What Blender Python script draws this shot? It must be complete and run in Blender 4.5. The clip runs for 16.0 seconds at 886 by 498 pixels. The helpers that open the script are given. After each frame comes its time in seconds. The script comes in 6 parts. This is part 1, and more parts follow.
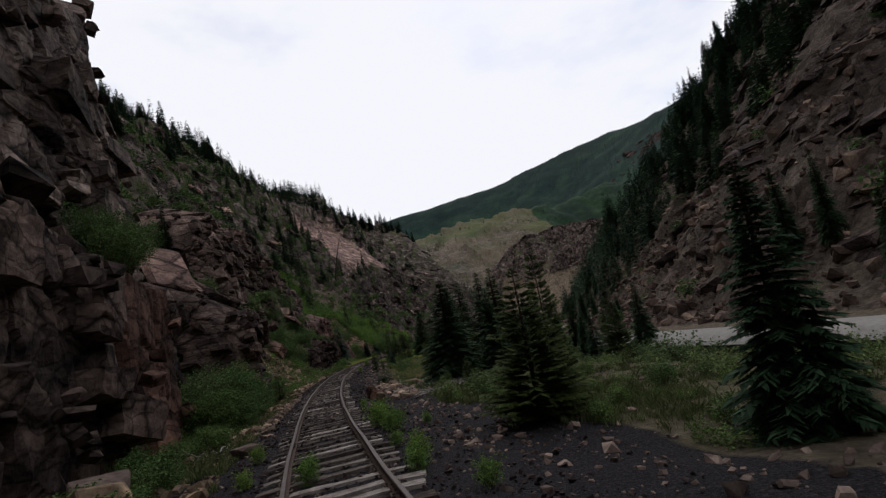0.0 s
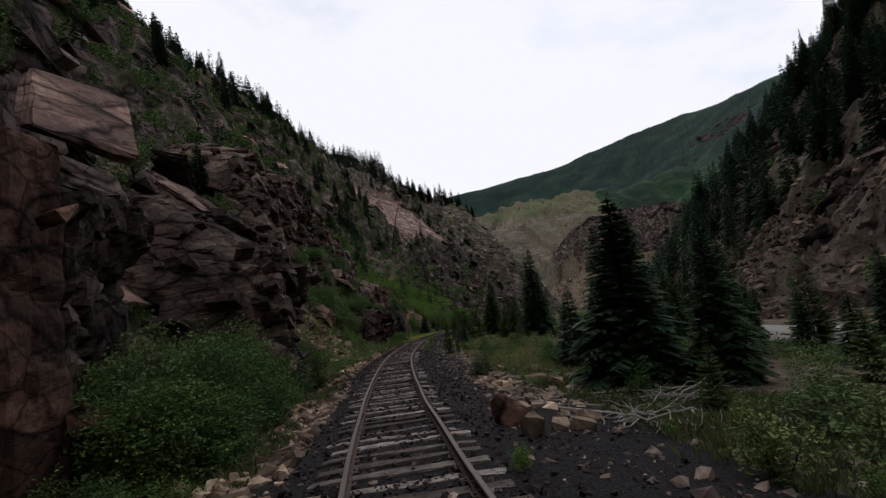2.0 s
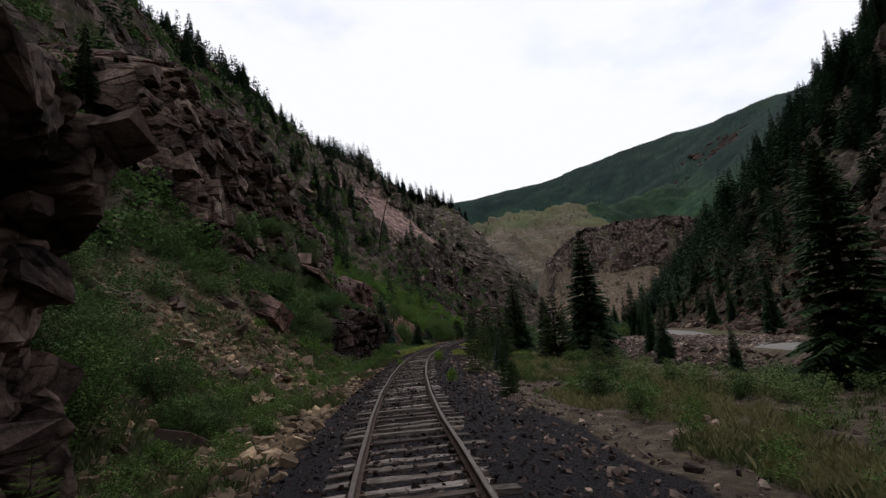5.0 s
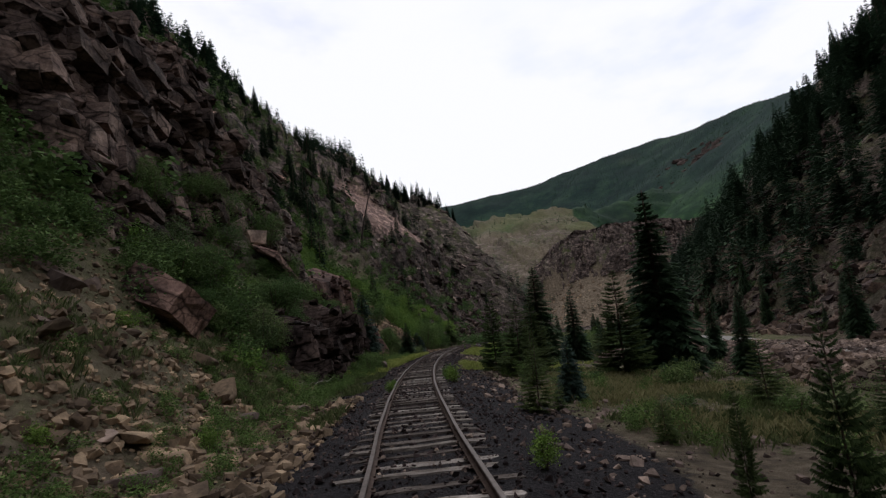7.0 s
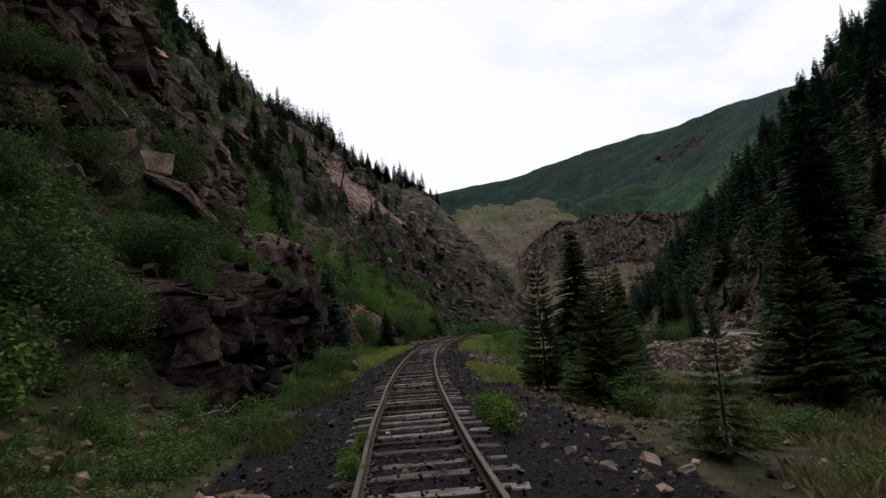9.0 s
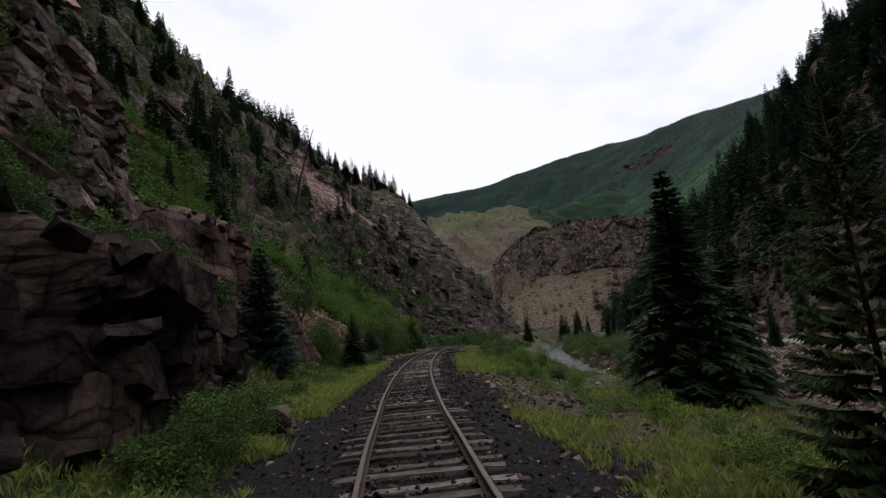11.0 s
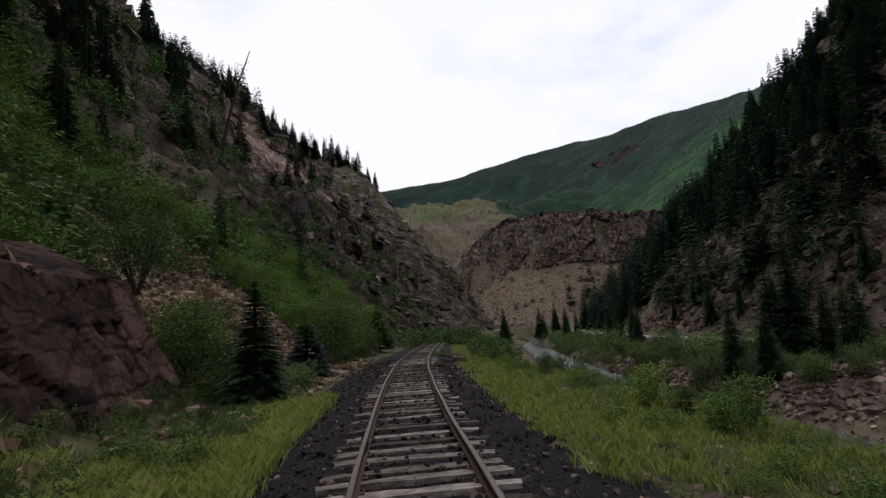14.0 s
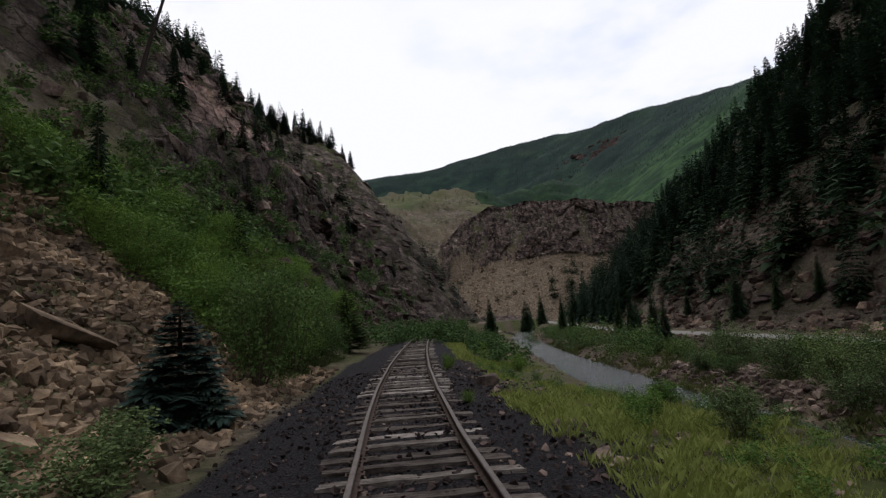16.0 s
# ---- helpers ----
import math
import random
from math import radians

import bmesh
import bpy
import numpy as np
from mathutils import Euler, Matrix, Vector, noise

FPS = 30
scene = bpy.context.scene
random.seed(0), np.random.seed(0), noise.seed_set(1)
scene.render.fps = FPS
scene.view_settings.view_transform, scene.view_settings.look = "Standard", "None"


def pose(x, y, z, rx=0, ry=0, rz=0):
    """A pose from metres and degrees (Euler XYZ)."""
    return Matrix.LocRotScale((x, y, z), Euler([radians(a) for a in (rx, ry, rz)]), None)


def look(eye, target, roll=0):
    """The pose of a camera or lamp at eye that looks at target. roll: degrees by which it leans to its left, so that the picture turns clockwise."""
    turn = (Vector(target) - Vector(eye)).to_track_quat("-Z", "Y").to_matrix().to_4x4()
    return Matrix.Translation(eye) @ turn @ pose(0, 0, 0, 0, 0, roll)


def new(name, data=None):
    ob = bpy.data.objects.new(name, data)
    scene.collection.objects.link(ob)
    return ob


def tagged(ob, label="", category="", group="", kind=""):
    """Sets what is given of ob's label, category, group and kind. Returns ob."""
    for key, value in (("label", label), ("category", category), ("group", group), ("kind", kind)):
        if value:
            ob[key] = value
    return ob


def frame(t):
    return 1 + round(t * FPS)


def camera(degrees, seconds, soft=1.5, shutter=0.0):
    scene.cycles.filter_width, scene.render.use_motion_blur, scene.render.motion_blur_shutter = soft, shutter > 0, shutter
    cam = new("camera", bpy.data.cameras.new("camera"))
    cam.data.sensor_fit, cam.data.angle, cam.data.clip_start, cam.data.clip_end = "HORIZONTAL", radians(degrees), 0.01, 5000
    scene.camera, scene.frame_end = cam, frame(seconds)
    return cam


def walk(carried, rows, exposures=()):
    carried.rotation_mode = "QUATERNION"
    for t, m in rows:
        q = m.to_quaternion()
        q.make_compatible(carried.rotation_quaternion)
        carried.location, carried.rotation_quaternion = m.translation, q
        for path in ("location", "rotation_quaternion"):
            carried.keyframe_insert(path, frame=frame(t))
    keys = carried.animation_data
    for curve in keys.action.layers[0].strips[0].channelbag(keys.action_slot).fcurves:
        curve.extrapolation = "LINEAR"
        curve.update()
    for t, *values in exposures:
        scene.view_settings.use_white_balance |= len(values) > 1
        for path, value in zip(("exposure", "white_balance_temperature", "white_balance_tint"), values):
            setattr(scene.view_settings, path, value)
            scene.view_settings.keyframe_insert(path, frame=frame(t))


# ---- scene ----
# ================= camera: carried on a rail car along the line =================
cam = camera(80.9, 16.0, soft=1.3)
# seconds, x, y, z, yaw, pitch, lean
ROWS = [
    (0.0, -0.250, -4.362, 1.704, -17.24, 9.56, -11.02),
    (0.5, -0.277, -1.042, 1.703, -12.86, 8.45, -8.74),
    (1.0, -0.271, 2.283, 1.704, -11.99, 8.51, -7.48),
    (1.5, -0.232, 5.585, 1.709, -10.36, 8.18, -6.91),
    (2.0, -0.165, 8.811, 1.717, -11.03, 8.36, -7.07),
    (2.5, -0.073, 11.933, 1.728, -10.90, 7.38, -6.16),
    (3.0, 0.044, 14.981, 1.742, -10.58, 8.22, -5.10),
    (3.5, 0.194, 18.047, 1.759, -11.23, 8.55, -5.18),
    (4.0, 0.382, 21.132, 1.779, -11.20, 7.32, -5.09),
    (4.5, 0.609, 24.244, 1.800, -12.04, 8.88, -5.19),
    (7.0, 2.199, 39.979, 1.925, -14.76, 9.94, -5.46),
    (7.5, 2.641, 43.175, 1.955, -15.41, 8.63, -4.90),
    (8.0, 3.123, 46.338, 1.986, -15.57, 8.43, -4.38),
    (8.5, 3.622, 49.386, 2.018, -16.44, 8.76, -4.21),
    (9.0, 4.133, 52.342, 2.051, -16.95, 8.71, -4.11),
    (11.5, 7.201, 67.190, 2.240, -21.24, 9.63, -4.92),
    (12.0, 7.941, 70.207, 2.279, -21.88, 8.62, -4.34),
    (12.5, 8.733, 73.276, 2.319, -22.21, 9.13, -4.17),
    (13.0, 9.578, 76.393, 2.359, -23.16, 9.06, -3.99),
    (13.5, 10.476, 79.553, 2.400, -23.75, 8.03, -4.08),
    (14.0, 11.426, 82.753, 2.440, -24.35, 8.69, -4.09),
    (14.5, 12.425, 85.963, 2.477, -25.26, 8.93, -4.12),
    (15.0, 13.460, 89.144, 2.512, -25.78, 8.92, -3.77),
    (15.5, 14.517, 92.247, 2.544, -25.92, 7.27, -3.50),
    (16.0, 15.599, 95.311, 2.573, -26.93, 7.68, -3.68),
]
walk(cam, [(t, pose(x, y, z, 90 + pitch, 0, yaw) @ pose(0, 0, 0, 0, 0, lean)) for t, x, y, z, yaw, pitch, lean in ROWS],
     [(0.0, -0.11, 6280, 14), (1.5, -0.11, 6280, 14), (3.0, -0.02, 6280, 14), (16.0, -0.02, 6280, 14)])

# ================= world, sun =================
SUN_EL, SUN_AZ = 52.0, 25.0      # elevation; azimuth from +y towards +x
world = bpy.data.worlds.new("overcast_sky")
scene.world = world
world.use_nodes = True
wn, wl = world.node_tree.nodes, world.node_tree.links
wn.clear()
w_out = wn.new("ShaderNodeOutputWorld")
w_sky = wn.new("ShaderNodeTexSky")
w_sky.sky_type, w_sky.sun_disc = 'NISHITA', False
w_sky.sun_elevation, w_sky.sun_rotation = radians(SUN_EL), radians(SUN_AZ)
w_blue = wn.new("ShaderNodeBackground")
w_blue.inputs["Strength"].default_value = 0.13
wl.new(w_sky.outputs[0], w_blue.inputs["Color"])
w_cloud = wn.new("ShaderNodeBackground")
w_cloud.inputs["Strength"].default_value = 1.01
w_cloud.inputs["Color"].default_value = (0.985, 0.995, 1.0, 1)
w_geo = wn.new("ShaderNodeTexCoord")
w_map = wn.new("ShaderNodeMapping")
w_map.inputs["Scale"].default_value = (1.0, 1.0, 2.2)
w_map.inputs["Location"].default_value = (0.35, 0.1, 0.55)
wl.new(w_geo.outputs["Generated"], w_map.inputs[0])
w_noise = wn.new("ShaderNodeTexNoise")
w_noise.inputs["Scale"].default_value = 2.3
w_noise.inputs["Detail"].default_value = 5.0
w_noise.inputs["Roughness"].default_value = 0.55
wl.new(w_map.outputs[0], w_noise.inputs["Vector"])
w_ramp = wn.new("ShaderNodeMapRange")
w_ramp.inputs["From Min"].default_value, w_ramp.inputs["From Max"].default_value = 0.33, 0.50
w_ramp.inputs["To Min"].default_value, w_ramp.inputs["To Max"].default_value = 0.60, 1.0
w_ramp.interpolation_type = 'SMOOTHSTEP'
wl.new(w_noise.outputs["Fac"], w_ramp.inputs["Value"])
w_mix = wn.new("ShaderNodeMixShader")
wl.new(w_ramp.outputs[0], w_mix.inputs[0])
wl.new(w_blue.outputs[0], w_mix.inputs[1])
wl.new(w_cloud.outputs[0], w_mix.inputs[2])
wl.new(w_mix.outputs[0], w_out.inputs["Surface"])

sun = new("sun", bpy.data.lights.new("sun", 'SUN'))
sun.data.energy, sun.data.angle = 0.75, radians(25)
sun.data.color = (1.0, 0.97, 0.92)
_e, _a = radians(SUN_EL), radians(SUN_AZ)
sun.matrix_world = look((200 * math.sin(_a) * math.cos(_e), 200 * math.cos(_a) * math.cos(_e), 200 * math.sin(_e)), (0, 0, 0))
scene.view_settings.exposure = 0.0

# ================= small tools =================
rng = np.random.default_rng(7)


def vhash(ix, iy, seed):
    h = (ix.astype(np.int64) * 374761393 + iy.astype(np.int64) * 668265263 + seed * 982451653) & 0x7fffffff
    h = ((h ^ (h >> 13)) * 1274126177) & 0x7fffffff
    return ((h ^ (h >> 16)) & 0xffff) / 65535.0


def vnoise(x, y, seed=0):
    ix, iy = np.floor(x), np.floor(y)
    fx, fy = x - ix, y - iy
    fx, fy = fx * fx * (3 - 2 * fx), fy * fy * (3 - 2 * fy)
    a, b = vhash(ix, iy, seed), vhash(ix + 1, iy, seed)
    c, d = vhash(ix, iy + 1, seed), vhash(ix + 1, iy + 1, seed)
    return (a + (b - a) * fx) * (1 - fy) + (c + (d - c) * fx) * fy


def fbm(x, y, size, octaves=4, seed=0):
    """Fractal noise about 0, within about -0.5 to 0.5."""
    v, amp, tot = 0, 1.0, 0
    for k in range(octaves):
        v = v + amp * (vnoise(x / size + 17.3 * k, y / size - 9.1 * k, seed + k) - 0.5)
        tot += amp
        amp, size = amp * 0.5, size * 0.5
    return v / tot * 1.6


def blocks(x, y, size, seed=0, joint=0.0):
    """Blocky rock relief: a random step and tilt for each cell; joint: how deep the cracks between them are."""
    gx, gy = x / size, y / size
    ix, iy = np.floor(gx), np.floor(gy)
    best = np.full(np.shape(x), 9.0)
    second = np.full(np.shape(x), 9.0)
    val = np.zeros(np.shape(x))
    for ox in (-1, 0, 1):
        for oy in (-1, 0, 1):
            cx, cy = ix + ox, iy + oy
            px, py = cx + vhash(cx, cy, seed), cy + vhash(cx, cy, seed + 1)
            dist = (gx - px) ** 2 + (gy - py) ** 2
            v = (vhash(cx, cy, seed + 2) - 0.5) + 0.9 * (vhash(cx, cy, seed + 3) - 0.5) * (gx - px) + 0.9 * (vhash(cx, cy, seed + 4) - 0.5) * (gy - py)
            m = dist < best
            second = np.where(m, best, np.minimum(second, dist))
            best, val = np.where(m, dist, best), np.where(m, v, val)
    if joint:
        val = val - joint * np.clip(1 - (np.sqrt(second) - np.sqrt(best)) / 0.12, 0, 1)
    return val


def sstep(a, b, v):
    t = np.clip((v - a) / (b - a), 0, 1)
    return t * t * (3 - 2 * t)


def mesh_np(name, verts, faces, mats, smooth=False, index=None):
    me = bpy.data.meshes.new(name)
    verts = np.asarray(verts, np.float32)
    faces = np.asarray(faces, np.int32)
    me.vertices.add(len(verts))
    me.vertices.foreach_set("co", verts.ravel())
    n, k = faces.shape
    me.loops.add(n * k)
    me.loops.foreach_set("vertex_index", faces.ravel())
    me.polygons.add(n)
    me.polygons.foreach_set("loop_start", np.arange(0, n * k, k, dtype=np.int32))
    me.polygons.foreach_set("use_smooth", np.full(n, smooth, bool) if isinstance(smooth, bool) else np.asarray(smooth, bool))
    for m in (mats if isinstance(mats, (list, tuple)) else [mats]):
        me.materials.append(m)
    if index is not None:
        me.polygons.foreach_set("material_index", np.asarray(index, np.int32))
    me.update(calc_edges=True)
    return me


def bm_mesh(name, bm, material, smooth=False):
    me = bpy.data.meshes.new(name)
    bm.normal_update()
    if smooth:
        for f in bm.faces:
            f.smooth = True
    bm.to_mesh(me)
    bm.free()
    me.materials.append(material)
    return me


def part(name, data, parent, m=None, label=""):
    ob = new(name, data)
    ob.parent = parent
    if m is not None:
        ob.matrix_local = m
    if label:
        ob["label"] = label
    return ob


# ================= the line of the track =================
CURV = [-3.05, -2.64, -4.18, -2.02, -5.14, -2.64, -4.26, -3.91, -3.58, -4.17, -2.37, -4.92, -1.31, -1.2, -0.8, -2.0, -3.4]
GRADE = [-0.15, 0.01, 0.66, 0.88, 1.28, 1.24, 0.8, -0.26, -0.04, -0.04]
TS = np.arange(-70, 330, 0.5)
_k = np.interp(TS, np.arange(0, 161, 10.0), CURV) / 1000
_th = np.concatenate([[0], np.cumsum((_k[1:] + _k[:-1]) / 4)])
TH = _th - np.interp(0, TS, _th)
_tm = (TH[1:] + TH[:-1]) / 2
TX = np.concatenate([[0], np.cumsum(-np.sin(_tm) * 0.5)])
TY = np.concatenate([[0], np.cumsum(np.cos(_tm) * 0.5)])
TX, TY = TX - np.interp(0, TS, TX), TY - np.interp(0, TS, TY)
_g = np.where((TS > -14) & (TS < 175), np.interp(TS, np.arange(-20, 180, 20.0), GRADE) / 100, 0)
TZ = np.concatenate([[0], np.cumsum(_g[1:] * 0.5)])


def rail_z(s):
    return np.interp(s, TS, TZ)


def on_track(s, d, up=0.0):
    """A point at the distance s along the line, d to its right, up over the rails' top."""
    h = np.interp(s, TS, TH)
    return np.array([np.interp(s, TS, TX) + d * np.cos(h), np.interp(s, TS, TY) + d * np.sin(h), rail_z(s) + up])


def heading(s):
    return float(np.degrees(np.interp(s, TS, TH)))


def along(px, py, lx, ly, step=4):
    """For points, the index along a line and the signed distance to its right."""
    px, py = np.asarray(px, float), np.asarray(py, float)
    best, arg = np.full(px.shape, 1e18), np.zeros(px.shape, int)
    for i in range(0, len(lx), step):
        q = (px - lx[i]) ** 2 + (py - ly[i]) ** 2
        m = q < best
        best, arg = np.where(m, q, best), np.where(m, i, arg)
    tx, ty = np.gradient(lx), np.gradient(ly)
    n = np.hypot(tx, ty)
    tx, ty = tx / n, ty / n
    ds = np.hypot(lx[1] - lx[0], ly[1] - ly[0])
    for _ in range(2):
        a = (px - lx[arg]) * tx[arg] + (py - ly[arg]) * ty[arg]
        arg = np.clip(arg + np.rint(a / ds).astype(int), 0, len(lx) - 1)
    a = (px - lx[arg]) * tx[arg] + (py - ly[arg]) * ty[arg]
    d = (px - lx[arg]) * ty[arg] - (py - ly[arg]) * tx[arg]
    end = np.abs(a) > 2 * ds
    d = np.where(end, np.sign(d) * np.hypot(a, d), d)
    return arg, a, d


def track_sd(x, y):
    i, a, d = along(x, y, TX, TY, 8)
    return TS[i] + np.clip(a, -1, 1), d


def dense(pts, step=1.0):
    pts = np.array(pts, float)
    seg = np.concatenate([[0], np.cumsum(np.hypot(*np.diff(pts, axis=0).T))])
    q = np.arange(0, seg[-1], step)
    px, py = np.interp(q, seg, pts[:, 0]), np.interp(q, seg, pts[:, 1])
    k = np.ones(15) / 15
    for _ in range(2):
        px = np.convolve(np.pad(px, 7, mode="reflect", reflect_type="odd"), k, "valid")
        py = np.convolve(np.pad(py, 7, mode="reflect", reflect_type="odd"), k, "valid")
    return px, py


RIVER = dense([(16, -120), (16.5, -20), (19.6, 30), (24.6, 60), (28.5, 80), (32.5, 96), (38, 111), (45, 124), (52.8, 139), (61.5, 154), (82, 190), (108, 226), (150, 280), (160, 340)])
ROAD = dense([(20, -140), (22, -30), (24, 18), (28, 45), (36, 68), (46, 86), (56, 102), (65, 122), (85, 168), (122, 226), (158, 282), (172, 330), (150, 400)])
ROAD_Z, WATER_Z = -1.1, -2.9

# ================= the lie of the land =================
FOOT_S = [-40, 6, 12, 16, 20, 27, 33, 40, 58, 66, 73, 78, 90, 98, 120, 150, 250]
FOOT_D = [4.6, 5.0, 5.2, 5.4, 5.2, 4.6, 4.2, 4.6, 4.2, 4.2, 4.6, 4.4, 5.2, 5.6, 4.6, 5.0, 6.0]
SLOPE_U = [0, 1.5, 4, 8, 14, 24, 40, 60, 90]
SLOPE_S = [-30, 10, 24, 32, 48, 62, 78, 95, 115, 140, 180, 230]
SLOPE_Z = [
    [0, 1.5, 5, 11, 19, 31, 56, 80, 88], [0, 2.2, 6, 11, 19, 32, 56, 80, 88], [0, 1.2, 4.2, 9, 16, 30, 54, 76, 83],
    [0, 1.8, 6, 11, 18, 31, 54, 76, 83], [0, 0.8, 2.5, 6, 13, 28, 55, 77, 83], [0, 0.8, 2.5, 7, 15, 32, 57, 78, 84],
    [0, 1.2, 4.2, 11, 20, 36, 58, 75, 79], [0, 0.8, 3, 7, 14, 29, 56, 75, 80], [0, 1, 3.2, 6.5, 12, 26, 54, 76, 81],
    [0, 1, 3.4, 8, 15, 30, 52, 78, 86], [0, 1.2, 4.5, 10, 17, 33, 51, 74, 82], [0, 1, 4, 9, 16, 30, 48, 74, 82]]
HILL_Q = [0, 4, 10, 20, 40, 70, 100, 150, 260, 400]
HILL_Z = [0, 0.5, 6.5, 17, 38, 67, 90, 118, 140, 155]
CLIFF = [(146, 356, 44), (160, 352, 58), (176, 349, 66), (207, 327, 67), (232, 308, 62), (268, 296, 62)]
SPUR = [(0, 236, 76), (30, 254, 73), (46, 257, 66), (58, 257, 61), (66, 257, 53), (74, 255, 42), (85, 250, 26), (92, 243, 13), (98, 238, 2)]
MID_HILL = [(60, 640, 120), (215, 597, 143), (257, 579, 146), (366, 631, 150), (480, 640, 178)]
MOUNTAIN = [(-200, 1180, 240), (180, 1170, 280), (355, 1131, 309), (509, 1067, 327), (618, 1004, 357), (717, 931, 381), (730, 783, 352), (717, 646, 326), (678, 530, 296), (520, 330, 215), (420, 150, 190), (330, -100, 160)]


def ridge(x, y, pts, slope, drop=None, soft=0.0):
    h = np.full(np.shape(x), -50.0)
    for (ax, ay, az), (bx, by, bz) in zip(pts[:-1], pts[1:]):
        vx, vy = bx - ax, by - ay
        t = np.clip(((x - ax) * vx + (y - ay) * vy) / (vx * vx + vy * vy), 0, 1)
        far = np.hypot(x - ax - t * vx, y - ay - t * vy)
        far = np.sqrt(far * far + soft * soft) - soft
        h = np.maximum(h, az + t * (bz - az) - (slope * far if drop is None else np.interp(far, drop[0], drop[1])))
    return h


def slab_at(s, d, x, y):
    """How far a point of the left hillside belongs to the great smooth pale slab."""
    e = 5.0 * fbm(x, y, 14, 3, 171)
    v = -d - 0.12 * (s - 175)
    return sstep(155, 161, s + e) * (1 - sstep(203, 211, s + e)) * sstep(26, 28, v + 0.6 * e) * (1 - sstep(50, 54, v + e))


def land(x, y):
    """Height and surface weights (gravel, rock, pale, forest, green) of the ground at x, y."""
    x, y = np.asarray(x, float), np.asarray(y, float)
    s, d = track_sd(x, y)
    zr = rail_z(s)
    wob = fbm(x, y, 3.0, 3, 11)
    bed = np.interp(d, [-5, -3.0, -2.3, -1.4, 1.4, 2.4, 3.6, 8, 14, 40], [-0.32, -0.44, -0.36, -0.205, -0.205, -0.36, -0.52, -0.75, -1.0, -1.2])
    low = np.interp(d, [-1, 3.4, 5.8, 8.5, 11.5, 30], [0, 0, -0.4, -0.8, -1.0, -1.0]) * sstep(107, 119, s)
    z = zr * np.interp(d, [4, 14], [1, 0.2]) + bed + low + np.where(np.abs(d) < 1.6, 0.05 * wob, 0.16 * wob * np.clip((np.abs(d) - 1.6) / 2, 0, 1.5))
    # left hillside
    u = -d - np.interp(s, FOOT_S, FOOT_D) - 0.6 * fbm(s, d * 0, 6.0, 2, 5)
    rows = np.array(SLOPE_Z)
    fs = np.interp(s, SLOPE_S, np.arange(len(SLOPE_S)))
    i0 = np.clip(np.floor(fs).astype(int), 0, len(SLOPE_S) - 2)
    w = sstep(0, 1, fs - i0)
    fu = np.interp(u, SLOPE_U, np.arange(len(SLOPE_U)))
    j0 = np.clip(np.floor(fu).astype(int), 0, len(SLOPE_U) - 2)
    v = fu - j0
    hl = (rows[i0, j0] * (1 - w) + rows[i0 + 1, j0] * w) * (1 - v) + (rows[i0, j0 + 1] * (1 - w) + rows[i0 + 1, j0 + 1] * w) * v
    hl = np.where(u > 90, hl - 0.3 * (u - 90), hl) * (1 - sstep(215, 262, s))
    hn = hl / 5.5 + 0.9 * fbm(x, y, 22, 3, 53) + 0.12 * s / 5.5
    step = 5.5 * (np.floor(hn) + sstep(0.50, 0.92, hn - np.floor(hn)) - hn + 0.22)
    soft = np.maximum(sstep(36, 44, s) * (1 - sstep(60, 66, s)), sstep(82, 92, s) * (1 - sstep(128, 140, s))) * (1 - sstep(7, 14, u - 8 * sstep(82, 92, s)))
    rocky = np.clip(u / 3, 0, 1) * (1 - 0.85 * soft)
    lay = hl + 0.06 * s + 2.5 * fbm(x, y, 26, 2, 55)
    rel = rocky * (np.minimum(u, 14) / 14 * (2.6 * blocks(s * 0.36, lay, 6.0, 21) + 1.7 * blocks(s * 0.42, lay, 2.5, 31, 0.4)) + (0.7 * blocks(s * 0.5, lay, 1.2, 41, 0.4) + 0.25 * blocks(s, lay, 0.8, 43)) * np.clip(u / 4, 0, 1))
    rel = rel + rocky * sstep(118, 138, s) * np.clip((u - 3) / 8, 0, 1) * (2.6 * blocks(s * 0.5, lay * 0.9, 4.2, 61, 0.5) + 1.6 * blocks(s * 0.8, lay, 2.4, 63)) + np.clip(u / 10, 0, 1) * 5.0 * fbm(x, y, 30, 4, 51) + soft * 0.5 * wob + 0.8 * step * np.clip((u - 5) / 8, 0, 1) * (1 - soft)
    ledge = rocky * np.clip(u / 6, 0, 1) * 0.9 * (np.abs(((hl + 0.4 * d) / 3.1) % 1.0 - 0.5) - 0.25) * 2
    slabby = slab_at(s, d, x, y)
    char = sstep(128, 142, s) * (1 - sstep(22, 30, -d - 0.12 * (s - 175)))
    hz = zr - 0.4 + hl + rel + ledge
    hz = hz * (1 - slabby) + slabby * (40.0 + 0.85 * (-d - 36) + 1.1 * blocks(s * 0.3, -d, 7, 173) + 0.5 * fbm(x, y, 6, 3, 175))
    z = np.where(u > 0, np.maximum(z, hz), z)
    # road and right hillside
    ri, ra, q = along(x, y, ROAD[0], ROAD[1], 8)
    hq = np.interp(q - 4.5, HILL_Q, HILL_Z)
    bend = sstep(252, 286, ROAD[1][ri])
    hq = hq * (1 - bend) + bend * np.interp(q - 4.5, [0, 10, 46, 90, 200], [0, 3, 24, 30, 40])
    cap = np.interp(ROAD[1][ri], [-100, 100, 225, 290, 330], [170, 170, 150, 60, 50])
    gul = fbm(ROAD[1][ri] * 1.0 + 0.15 * q, q * 0.25, 26, 3, 61)
    qr = np.clip((q - 5) / 10, 0, 1)
